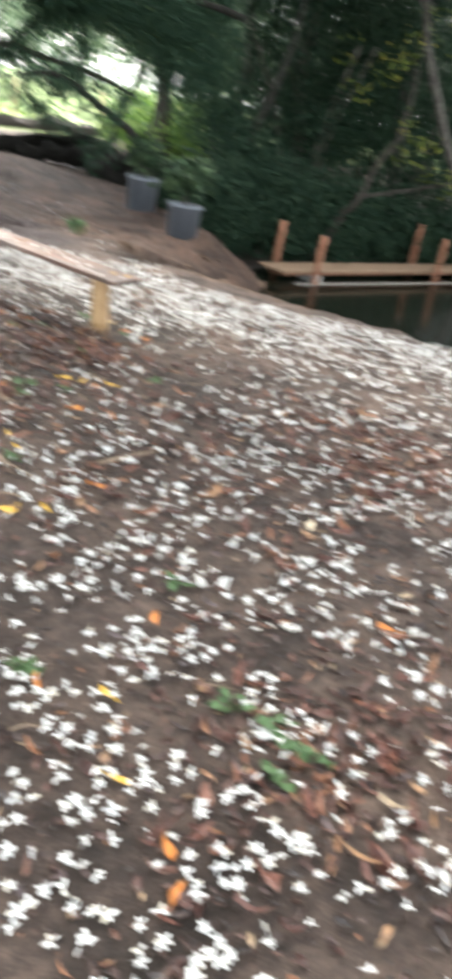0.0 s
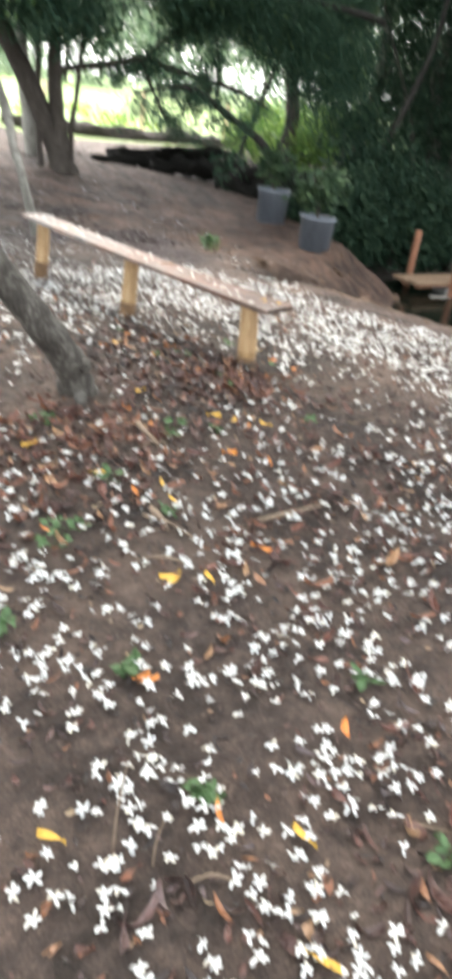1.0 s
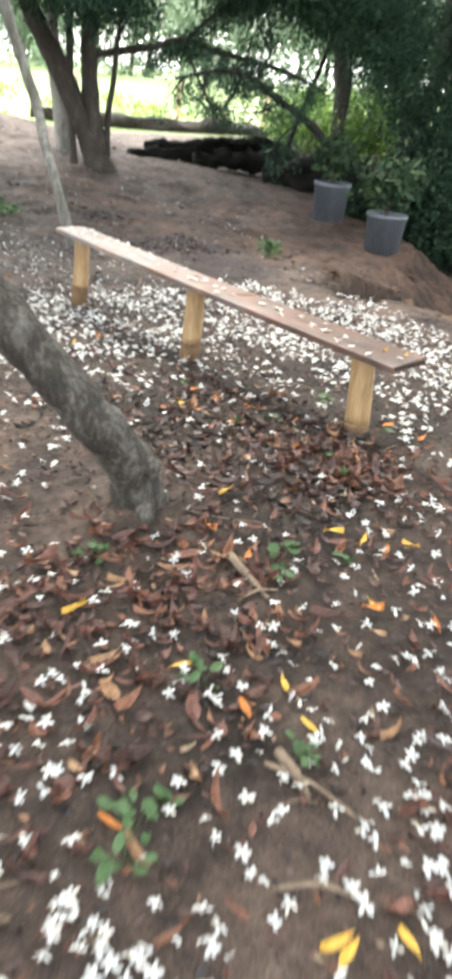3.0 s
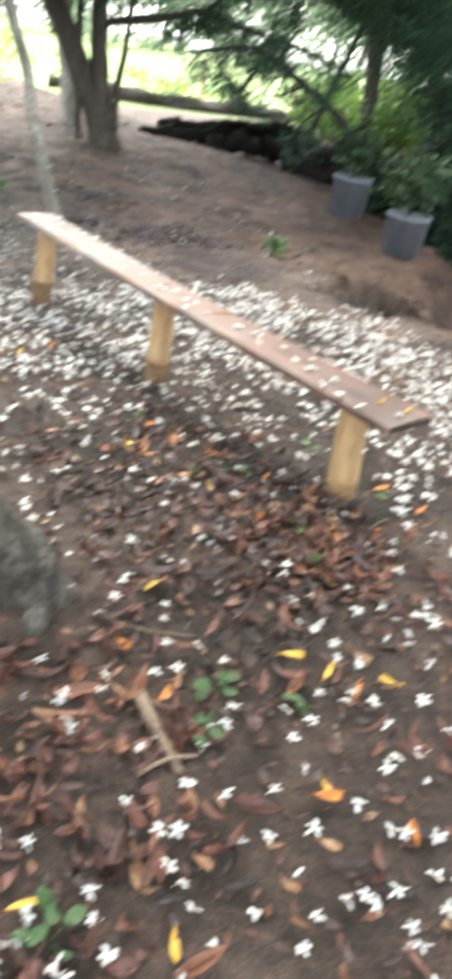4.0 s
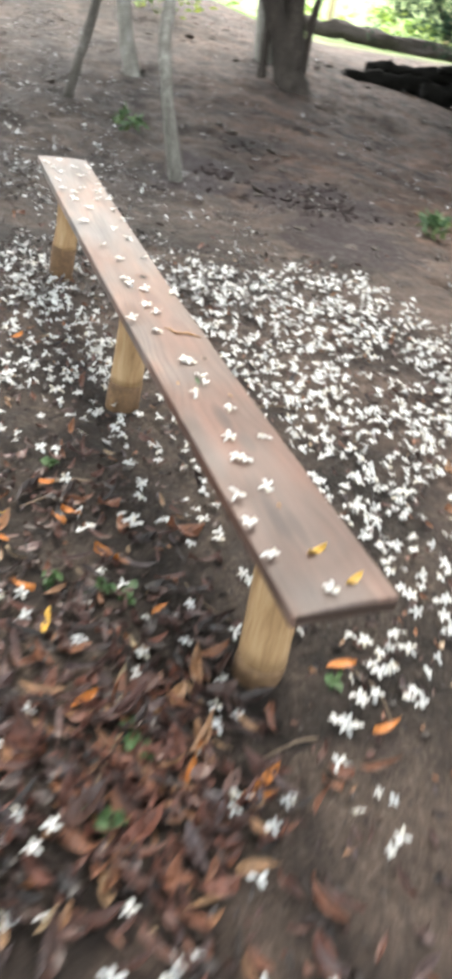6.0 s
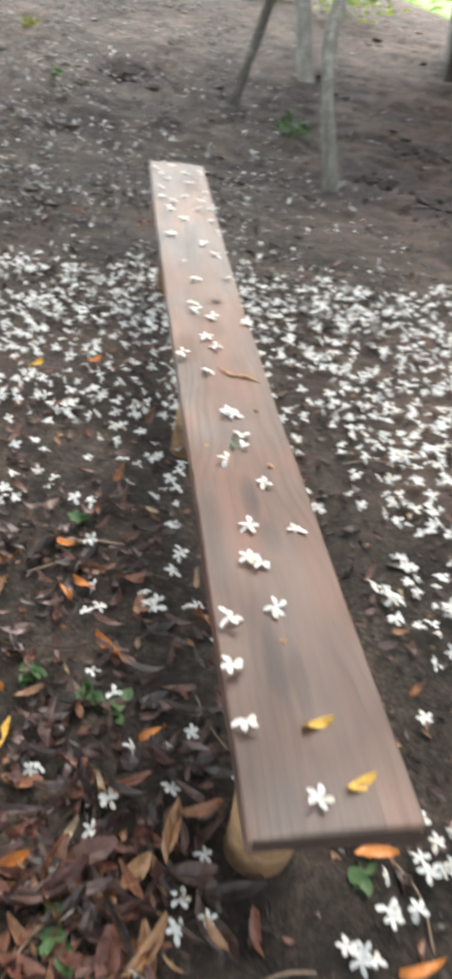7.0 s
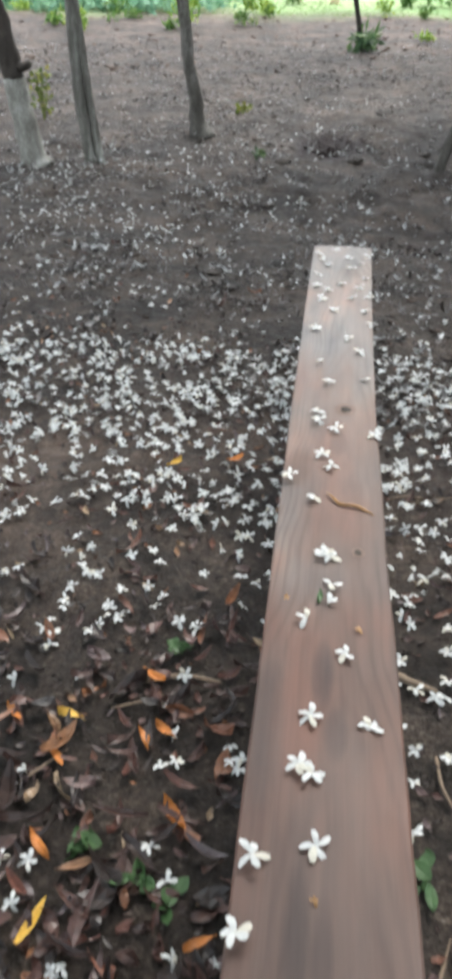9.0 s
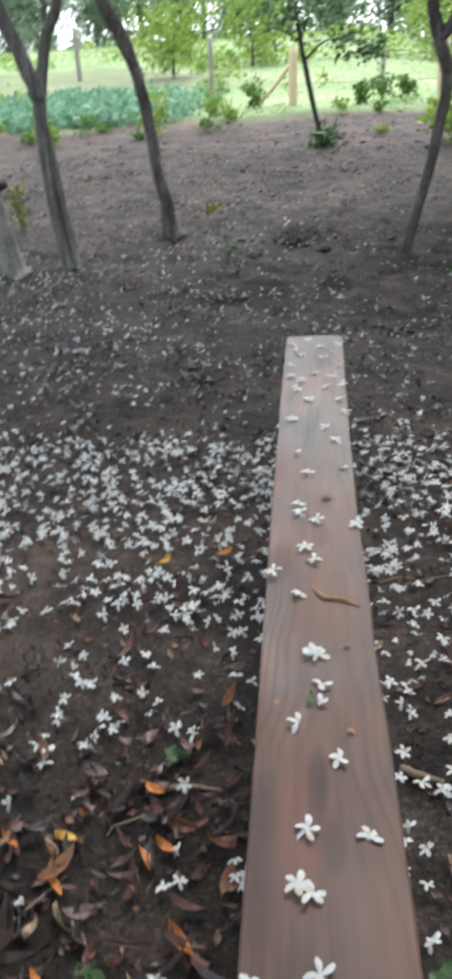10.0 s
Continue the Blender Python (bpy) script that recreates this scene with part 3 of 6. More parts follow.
    far = sm(y + 0.7 * wob - 0.9 * sm(x, -1.2, -0.2), 0.9, 2.2) * (1 - 0.45 * sm(y + 1.5 * wob, 12.5, 15.5)) * (1 - sm(y, 16.5, 18.5)) * (1 - 0.85 * sm(x + 0.8 * wob - 0.16 * y, 0.4, 1.6))
    clumps = np.zeros_like(x)
    for cx, cy, r in ((2.05, 4.35, 0.34), (1.75, 3.85, 0.22), (2.5, 4.9, 0.25), (-0.13, 8.0, 0.3), (2.4, 5.0, 0.5), (1.75, 5.8, 0.25), (0.6, 5.3, 0.4), (1.4, 5.3, 0.35), (2.4, 6.6, 0.3), (1.0, 3.6, 0.3), (3.2, 5.6, 0.3)):
        clumps = np.maximum(clumps, 0.9 * np.exp(-((x - cx) ** 2 + (y - cy) ** 2 + 0.12 * wob * r) / r ** 2))
    # hollow and gully floors get this dark soil too, as painted shade
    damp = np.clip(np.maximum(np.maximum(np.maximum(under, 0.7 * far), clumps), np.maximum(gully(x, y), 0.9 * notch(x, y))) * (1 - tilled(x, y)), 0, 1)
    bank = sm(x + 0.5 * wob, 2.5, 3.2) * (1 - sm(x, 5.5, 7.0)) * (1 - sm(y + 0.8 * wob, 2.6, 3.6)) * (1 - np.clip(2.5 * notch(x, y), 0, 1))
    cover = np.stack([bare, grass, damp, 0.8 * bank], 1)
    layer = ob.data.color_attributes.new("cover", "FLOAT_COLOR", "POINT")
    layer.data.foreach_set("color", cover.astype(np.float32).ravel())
    earth = np.zeros_like(x)
    for cx, cy, rx, ry in ((2.45, 5.0, 0.55, 0.6), (2.1, 3.85, 0.4, 0.5), (1.74, 5.85, 0.25, 0.3), (-0.15, 8.0, 0.3, 0.35), (1.45, 5.3, 0.3, 0.25)):
        earth = np.maximum(earth, np.exp(-((x - cx) / rx) ** 2 - ((y - cy) / ry) ** 2))
    layer = ob.data.color_attributes.new("turned", "FLOAT_COLOR", "POINT")
    layer.data.foreach_set("color", np.repeat(earth[:, None], 4, 1).astype(np.float32).ravel())
    return tagged(ob, "damp dark brown soil under trees, running into bright meadow", "ground", kind="structure")


ground_sheet()

bm = bmesh.new()
bmesh.ops.create_grid(bm, x_segments=2, y_segments=2, size=0.5, matrix=pose(11, 0.9, -1.05) @ Matrix.Diagonal((15, 10, 1, 1)))
tagged(part("water", bm, M_WATER), "still dark pond water in a shaded gully", "water", kind="structure")


# ---- the bench ----
BENCH_L, BENCH_W, BENCH_H, PLANK_T = 2.99, 0.22, 0.43, 0.030


def bench():
    e = empty("bench", (0, 0, 0), label="rustic plank bench on three peeled log legs, strewn with white flowers", category="bench")
    bm = bmesh.new()
    nx, ny = 6, 60
    rng = np.random.default_rng(4)
    edge_l, edge_r = np.cumsum(rng.normal(0, 0.0006, ny + 1)), np.cumsum(rng.normal(0, 0.0006, ny + 1))
    grid = {}
    for j in range(ny + 1):
        y = BENCH_L * j / ny
        for i in range(nx + 1):
            u = i / nx - 0.5
            v = y / BENCH_L
            bow = 4 * v * (1 - v)
            lo, hi = -0.111 - 0.006 * bow, 0.109 - 0.017 * bow
            x = lo + (u + 0.5) * (hi - lo) + (edge_l[j] if i == 0 else edge_r[j] if i == nx else 0)
            yy = y + (0.004 * u if j == 0 else 0)
            z = BENCH_H - 0.006 * math.sin(math.pi * y / BENCH_L) * 1.0 + 0.02 * u * (1 - y / BENCH_L) - 0.004 * (2 * u) ** 2
            grid[i, j, 1] = bm.verts.new((x, yy, z))
            grid[i, j, 0] = bm.verts.new((x, yy, z - PLANK_T))
    for j in range(ny):
        for i in range(nx):
            for s in (0, 1):
                q = [grid[i, j, s], grid[i + 1, j, s], grid[i + 1, j + 1, s], grid[i, j + 1, s]]
                bm.faces.new(q if s else q[::-1])
        for i in (0, nx):
            q = [grid[i, j, 0], grid[i, j, 1], grid[i, j + 1, 1], grid[i, j + 1, 0]]
            bm.faces.new(q if i else q[::-1])
    for i in range(nx):
        for j in (0, ny):
            q = [grid[i, j, 0], grid[i + 1, j, 0], grid[i + 1, j, 1], grid[i, j, 1]]
            bm.faces.new(q if j == 0 else q[::-1])
    bmesh.ops.recalc_face_normals(bm, faces=bm.faces)
    sharp = [ed for ed in bm.edges if len(ed.link_faces) == 2 and ed.calc_face_angle() > 0.8]
    bmesh.ops.bevel(bm, geom=sharp, offset=0.004, segments=2, affect="EDGES", profile=0.5)
    part("plank", bm, M_PLANK, e, "greyish reddish-brown weathered plank")
    # thin end panel that carries the painted shade of the end face
    bm = bmesh.new()
    box(bm, (0.208, 0.004, PLANK_T - 0.009), (-0.001, -0.001, BENCH_H - 0.004 - PLANK_T / 2), (0, -2.6, -0.5), 0.0012)
    part("end_grain", bm, M_END_GRAIN, e, "sawn end of the plank, shade painted into its dark colour")
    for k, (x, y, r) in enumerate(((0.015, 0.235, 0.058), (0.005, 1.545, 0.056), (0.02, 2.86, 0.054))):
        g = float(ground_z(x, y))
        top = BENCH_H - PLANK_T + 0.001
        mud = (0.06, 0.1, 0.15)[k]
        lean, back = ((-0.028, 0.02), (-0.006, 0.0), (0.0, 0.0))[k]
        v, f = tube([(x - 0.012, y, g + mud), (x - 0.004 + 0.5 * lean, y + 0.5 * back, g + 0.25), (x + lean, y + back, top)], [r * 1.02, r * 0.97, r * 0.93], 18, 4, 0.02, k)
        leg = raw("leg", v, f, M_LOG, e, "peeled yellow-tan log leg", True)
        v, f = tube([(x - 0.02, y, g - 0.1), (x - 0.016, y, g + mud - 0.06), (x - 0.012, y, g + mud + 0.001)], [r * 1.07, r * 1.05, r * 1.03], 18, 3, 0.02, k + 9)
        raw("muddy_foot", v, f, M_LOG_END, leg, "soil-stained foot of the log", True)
    for kx, ky, s in ((0.015, 1.572, 1.25), (0.04, 0.985, 0.6)):
        zk = BENCH_H - 0.006 * math.sin(math.pi * ky / BENCH_L) + 0.02 * kx / BENCH_W * (1 - ky / BENCH_L)
        for name, q, m, dz in (("knot_ring", 1.7, M_KNOT_RING, 0.0006), ("knot", 0.8, M_BARK_DARK, 0.0012)):
            bm = bmesh.new()
            r = bmesh.ops.create_circle(bm, cap_ends=True, segments=16, radius=0.010 * s * q, matrix=pose(kx, ky, zk + dz) @ Matrix.Diagonal((1.3, 1.5, 1, 1)))
            for v in bm.verts:
                v.co.x += 0.0016 * math.sin(v.co.y * 900)
            part(name, bm, m, e, "dark knot in the wood")


bench()


# ---- trees ----
def tree(name, stems, mat, label, crown=(), fol=None, seed=0, category="tree", group="", sides=10):
    """stems: lists of (x, y, z, radius); crown: (centre, radii, clumps, per clump, clump spread, leaf length, leaf width)."""
    b = stems[0][0]
    e = empty(name, (b[0], b[1], b[2]), label=label, category=category, group=group)
    o = np.array(b[:3])
    for k, s in enumerate(stems):
        s = np.array(s, float)
        v, f = tube(s[:, :3] - o, s[:, 3], sides, 6, 0.07, seed + k)
        raw("trunk" if k == 0 else "limb", v, f, mat, e, smooth=True)
    for k, (c, r, n, per, sp, ll, lw) in enumerate(crown):
        cc = blob_centres(np.array(c) - o, r, n, seed * 7 + k)
        v, f = leaf_cloud(cc, per, sp, ll, lw, seed * 11 + k)
        raw("crown", v, f, fol, e)
    return e


# the leaning tree that sheds the flowers
tree("flowering_tree", [
    [(-1.28, 0.11, -0.08, 0.12), (-1.32, 0.09, 0.06, 0.096), (-1.38, 0.06, 0.20, 0.084), (-1.50, 0.03, 0.36, 0.077), (-1.62, 0.06, 0.50, 0.074), (-1.79, 0.18, 0.75, 0.074), (-2.0, 0.33, 1.05, 0.074), (-2.27, 0.56, 1.5, 0.074), (-2.4, 0.8, 2.2, 0.075), (-2.2, 1.0, 3.0, 0.05)],
    [(-2.25, 0.55, 1.5, 0.06), (-1.9, 0.5, 2.2, 0.05), (-1.3, 0.2, 3.0, 0.035), (-0.5, 0.0, 3.7, 0.02)],
    [(-2.4, 0.8, 2.2, 0.05), (-2.8, 1.4, 3.0, 0.04), (-2.6, 2.2, 3.8, 0.02)],
    [(-1.36, 0.06, 0.17, 0.055), (-1.29, 0.075, 0.08, 0.045), (-1.24, 0.085, 0.02, 0.034), (-1.19, 0.095, -0.04, 0.02)],
    [(-1.33, 0.06, 0.12, 0.04), (-1.36, -0.01, 0.05, 0.036), (-1.39, -0.08, -0.02, 0.02)],
    [(-1.355, 0.02, 0.21, 0.04), (-1.355, -0.03, 0.235, 0.034), (-1.355, -0.05, 0.24, 0.015)],
], M_BARK_GREY, "leaning grey lichen-spotted trunk of a white-flowering tree",
    # crown is out of view; the low clump is added to shade the bench
    [((-1.4, 0.3, 4.3), (4.2, 4.0, 1.4), 430, 25, 0.6, 0.15, 0.065), ((0.0, 0.9, 3.4), (1.7, 1.6, 0.6), 90, 30, 0.5, 0.15, 0.065)], M_FOL_MID, 3, sides=14)

SLIM = "slim young trees"
tree("slim_tree", [
    [(1.40, 5.36, -0.42, 0.10), (1.35, 5.38, -0.24, 0.058), (1.22, 5.48, 0.35, 0.046), (1.23, 5.74, 0.69, 0.049), (1.33, 6.06, 0.95, 0.052), (1.25, 6.22, 1.35, 0.052), (1.12, 6.30, 1.80, 0.056), (0.9, 6.4, 2.6, 0.045), (0.85, 6.4, 3.4, 0.03)]],
    M_BARK_MIX, "slim pale-barked tree leaning beyond the bench", [((0.8, 6.2, 4.6), (2.8, 2.6, 1.1), 100, 32, 0.5, 0.14, 0.065)], M_FOL_MID, 11, group=SLIM)
tree("slim_tree", [
    [(0.83, 7.39, -0.28, 0.07), (0.85, 7.39, -0.1, 0.05), (0.90, 7.38, 0.11, 0.045), (1.01, 7.37, 0.55, 0.044), (1.09, 7.36, 0.99, 0.046), (1.13, 7.36, 1.32, 0.052), (1.04, 7.37, 1.59, 0.055), (0.97, 7.38, 1.9, 0.05), (0.9, 7.4, 2.6, 0.04)],
    [(1.04, 7.37, 1.55, 0.045), (1.25, 7.3, 1.85, 0.035), (1.5, 7.2, 2.3, 0.02)]],
    M_BARK_BROWN, "crooked slim dark tree with leafy top", [((1.1, 7.4, 2.75), (1.1, 1.1, 0.75), 80, 30, 0.35, 0.1, 0.04)], M_FOL_MID, 12, group=SLIM)
tree("slim_tree", [
    [(1.76, 8.62, -0.12, 0.12), (1.74, 8.62, 0.05, 0.09), (1.66, 8.64, 0.37, 0.078), (1.60, 8.66, 0.71, 0.074), (1.5, 8.7, 1.4, 0.08), (1.5, 8.8, 2.6, 0.05)]],
    M_BARK_PALE, "slim whitish lichen-coated trunk", [((1.5, 9.2, 4.7), (2.7, 2.6, 1.1), 100, 32, 0.5, 0.14, 0.065)], M_FOL_MID, 13, group=SLIM)
tree("slim_tree", [
    [(-1.37, 8.22, -0.05, 0.14), (-1.42, 8.21, 0.1, 0.08), (-1.44, 8.21, 0.35, 0.065), (-1.50, 8.20, 0.62, 0.055), (-1.52, 8.20, 0.87, 0.054), (-1.59, 8.19, 1.37, 0.056), (-1.72, 8.16, 1.79, 0.062), (-1.87, 8.13, 2.12, 0.062), (-2.1, 8.1, 2.9, 0.05)]],
    M_BARK_BROWN, "slim dark tree with a curved trunk", [((-1.6, 8.8, 4.5), (2.6, 2.6, 1.1), 100, 32, 0.5, 0.14, 0.065)], M_FOL_MID, 14, group=SLIM)
tree("forked_tree", [
    [(-2.10, 6.78, -0.02, 0.06), (-2.12, 6.77, 0.10, 0.044), (-2.16, 6.75, 0.67, 0.042), (-2.16, 6.75, 1.14, 0.05), (-2.16, 6.75, 1.37, 0.06), (-2.28, 6.72, 1.76, 0.06), (-2.36, 6.70, 2.05, 0.05), (-2.5, 6.7, 2.9, 0.04)],
    [(-2.15, 6.75, 1.32, 0.055), (-2.10, 6.77, 1.5, 0.045), (-2.03, 6.79, 1.75, 0.042), (-1.91, 6.83, 2.02, 0.04), (-1.7, 6.9, 2.8, 0.025)],
    [(-2.02, 6.80, -0.05, 0.042), (-2.055, 6.79, 0.25, 0.032), (-2.095, 6.77, 0.7, 0.03), (-2.13, 6.75, 1.15, 0.03)]],
    M_BARK_MIX, "grey twisted tree forking into two limbs", [((-2.4, 6.4, 4.6), (2.6, 2.6, 1.1), 100, 32, 0.5, 0.14, 0.065)], M_FOL_MID, 15)
tree("whitewashed_tree", [
    [(-2.52, 6.70, -0.08, 0.13), (-2.57, 6.70, 0.02, 0.105), (-2.62, 6.69, 0.36, 0.095), (-2.66, 6.67, 0.62, 0.09)],
    ], M_BARK_PALE, "leaning tree with a whitish lower trunk", (), None, 16)
e = bpy.data.objects["whitewashed_tree"]
v, f = tube([(-0.135, -0.03, 0.69), (-0.16, -0.04, 0.86), (-0.22, -0.06, 1.2), (-0.38, -0.1, 1.6), (-0.7, -0.1, 2.4), (-0.8, 0, 3.4)], [0.088, 0.09, 0.08, 0.07, 0.055, 0.03], 10, 6, 0.06, 5)
raw("upper_trunk", v, f, M_BARK_DARK, e, "dark upper trunk", True)
v, f = tube([(-0.14, -0.04, 0.80), (-0.05, -0.06, 0.77), (0.03, -0.07, 0.80)], [0.045, 0.035, 0.025], 8, 4, 0.08, 6)
raw("branch_stub", v, f, M_BARK_DARK, e, smooth=True)
v, f = leaf_cloud(blob_centres((-1.4, 0, 4.4), (2.6, 2.6, 1.1), 100, 44), 32, 0.5, 0.14, 0.065, 45)
raw("crown", v, f, M_FOL_MID, e)

tree("dark_tree", [
    [(3.95, 9.17, -0.12, 0.30), (3.92, 9.19, 0.06, 0.22), (3.82, 9.25, 0.35, 0.175), (3.66, 9.34, 0.70, 0.16), (3.34, 9.52, 1.43, 0.145), (3.07, 9.68, 2.0, 0.13), (2.6, 10.0, 3.2, 0.1)],
    [(3.90, 9.20, 0.2, 0.17), (3.84, 9.24, 0.6, 0.14), (3.78, 9.28, 1.24, 0.12), (3.76, 9.29, 1.95, 0.11), (3.8, 9.3, 3.2, 0.08)],
    [(3.60, 9.33, -0.28, 0.07), (3.57, 9.36, 0.3, 0.055), (3.55, 9.39, 0.9, 0.05), (3.53, 9.40, 1.7, 0.045), (3.5, 9.4, 2.6, 0.03)],
    [(4.02, 9.12, 0.1, 0.05), (4.02, 9.15, 0.7, 0.045), (4.08, 9.12, 1.2, 0.04), (4.15, 9.1, 1.95, 0.035), (4.3, 9.0, 2.8, 0.02)],
    [(3.07, 9.68, 2.0, 0.05), (2.6, 9.45, 2.4, 0.035), (2.0, 9.1, 2.5, 0.02)],
    [(3.80, 9.32, 1.50, 0.06), (4.6, 8.99, 1.69, 0.05), (5.07, 8.80, 1.83, 0.05), (5.55, 8.59, 1.74, 0.045), (6.42, 8.02, 1.57, 0.035), (6.95, 7.70, 1.36, 0.02)],
    [(5.05, 8.77, 1.80, 0.025), (5.22, 8.65, 1.40, 0.022), (5.38, 8.51, 1.05, 0.02), (5.51, 8.41, 0.98, 0.02), (5.62, 8.32, 1.12, 0.02), (5.73, 8.24, 1.47, 0.018), (5.81, 8.17, 1.99, 0.014)],
    [(5.07, 8.80, 1.83, 0.03), (5.35, 8.6, 2.15, 0.022), (5.75, 8.4, 2.5, 0.012)]],
    M_BARK_DARK, "thick dark multi-stemmed tree with feathery crown", [
        ((3.3, 9.6, 3.7), (2.8, 2.3, 1.55), 520, 50, 0.42, 0.13, 0.032),
        ((2.2, 9.6, 2.85), (1.7, 1.6, 0.8), 190, 46, 0.35, 0.13, 0.032), ((3.6, 9.0, 2.25), (1.3, 0.9, 0.45), 120, 46, 0.3, 0.13, 0.028), ((5.6, 8.4, 3.3), (2.0, 1.7, 1.1), 240, 46, 0.4, 0.12, 0.03)], M_FOL_DARK, 21, sides=14)
tree("pale_trunk_tree", [
    [(4.06, 10.4, -0.1, 0.17), (4.03, 10.4, 0.06, 0.14), (3.95, 10.45, 0.72, 0.13), (3.85, 10.5, 1.6, 0.11), (3.8, 10.6, 3.0, 0.07)]],
    # second crown is added, mostly out of view, to shade the bare soil
    M_BARK_PALE, "whitish trunk standing behind the dark tree", [((4.4, 10.9, 4.6), (2.6, 2.4, 1.2), 280, 40, 0.45, 0.13, 0.05), ((7.2, 11.2, 5.6), (3.2, 2.8, 1.2), 320, 40, 0.5, 0.15, 0.07)], M_FOL_DARK, 22)

# the dark thicket over the pond
WALL = "thicket over the pond"
for k, (x, y, h, rx, rz, n) in enumerate(((11.2, 9.3, 5.0, 2.3, 2.4, 400), (11.4, 7.2, 2.6, 2.0, 4.2, 420), (13.2, 5.9, 2.4, 2.3, 4.4, 460), (15.4, 3.6, 2.2, 2.6, 4.4, 460), (16.4, 0.6, 2.2, 2.8, 4.4, 420), (14.6, 9.0, 3.0, 2.8, 4.8, 340), (17.5, 7.0, 2.8, 3.2, 4.8, 340), (16.8, -2.8, 2.2, 2.8, 4.4, 300), (18.0, 12.6, 4.2, 3.4, 5.2, 420), (21.5, 10.2, 4.0, 3.6, 5.2, 420))):
    g = float(ground_z(x, y))
    rng = np.random.default_rng(60 + k)
    lean = rng.uniform(-0.6, 0.6, 2)
    stems = [[(x, y, g - 0.2, 0.2), (x + lean[0] * 0.3, y + lean[1] * 0.3, 0.8, 0.15), (x + lean[0], y + lean[1], 2.4, 0.12), (x, y, 4.6, 0.06)]]
    for q in range(4):
        a = rng.uniform(0, 6.28)
        stems.append([(x + 0.25 * math.cos(a), y + 0.25 * math.sin(a), g - 0.1, 0.06), (x + 0.7 * math.cos(a), y + 0.7 * math.sin(a), 1.2, 0.045), (x + 1.6 * math.cos(a), y + 1.6 * math.sin(a), 2.9, 0.025)])
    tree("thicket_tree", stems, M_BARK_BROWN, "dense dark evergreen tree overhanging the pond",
         [((x, y, h), (rx, rx, rz), n, 66, 0.55, 0.16, 0.031)], M_FOL_SHADED if k else M_FOL_DARK, 60 + k, group=WALL)

for k, (x, y, r, h) in enumerate(((7.8, 6.9, 0.6, 0.7), (7.6, 5.9, 0.65, 1.0), (8.5, 6.5, 0.9, 1.5), (8.5, 5.7, 0.7, 1.1), (9.3, 5.6, 0.6, 1.0), (10.4, 5.3, 0.7, 1.1), (10.0, 7.6, 1.1, 0.8), (10.6, 6.2, 1.2, 0.9), (11.4, 5.4, 1.1, 0.8), (12.6, 4.9, 1.2, 0.9), (13.6, 4.6, 1.3, 1.0), (14.4, 2.2, 1.4, 1.0), (14.6, -0.4, 1.4, 1.0), (12.2, 8.8, 1.4, 1.2))):
    g = float(ground_z(x, y))
    e = empty("undergrowth_shrub", (x, y, g), label="dark leafy shrub under the thicket trees", category="shrub", group="undergrowth")
    v, f = tube([(0, 0, -0.1), (0.05, 0, h * 0.5), (0.1, 0.1, h)], [0.04, 0.03, 0.015], 6, 3, 0.05, k)
    raw("stem", v, f, M_BARK_DARK, e)
    # leaf colour carries the painted shade under the trees
    v, f = leaf_cloud(blob_centres((0, 0, h * 0.8), (r, r, h), 130, 150 + k, 0.3), 40, 0.3, 0.13, 0.045, 170 + k)
    raw("foliage", v, f, M_FOL_SHADED, e)

# unseen trees added round and behind the path to block sky light
for k, (x, y) in enumerate(((-7.2, -1.5), (-6.2, -6.8), (-1.0, -8.2), (4.0, -7.4), (9.5, -6.6), (-8.2, 3.2), (-7.6, 8.4), (3.2, -3.4))):
    rng = np.random.default_rng(500 + k)
    g = float(ground_z(x, y))
    lx, ly = rng.uniform(-0.7, 0.7, 2)
    stems = [[(x, y, g - 0.1, 0.2), (x + lx * 0.3, y + ly * 0.3, 1.2, 0.14), (x + lx, y + ly, 2.8, 0.11), (x + lx, y + ly, 5.0, 0.05)],
             [(x + lx * 0.6, y + ly * 0.6, 2.0, 0.08), (x + 1.2, y + 0.6, 3.2, 0.05), (x + 2.0, y + 0.8, 4.2, 0.02)],
             [(x + lx * 0.7, y + ly * 0.7, 2.2, 0.08), (x - 1.1, y - 0.7, 3.3, 0.05), (x - 1.8, y - 1.0, 4.2, 0.02)]]
    tree("unseen_shade_tree", stems, M_BARK_BROWN, "unseen tree with a grey-brown trunk, added to block sky light", [((x + lx, y + ly, 4.6), (3.2, 3.2, 1.7), 300, 40, 0.6, 0.16, 0.075)], M_FOL_MID, 500 + k, group="grove trees")

# added tree, mostly out of view, to shade ground round the logs
tree("meadow_shade_tree", [
    [(13.2, 13.2, -0.4, 0.22), (13.1, 13.3, 1.5, 0.17), (12.8, 13.6, 3.2, 0.14), (12.2, 14.0, 5.2, 0.09)],
    [(12.8, 13.6, 3.2, 0.09), (11.4, 14.2, 4.9, 0.06), (9.6, 14.6, 6.0, 0.03)]],
    M_BARK_DARK, "large dark tree added at the meadow edge to shade the log ground",
    [((10.0, 14.2, 6.6), (4.6, 3.6, 1.5), 560, 44, 0.65, 0.17, 0.08), ((13.2, 13.4, 4.4), (2.2, 2.2, 2.4), 300, 50, 0.5, 0.14, 0.05)], M_FOL_DARK, 47)

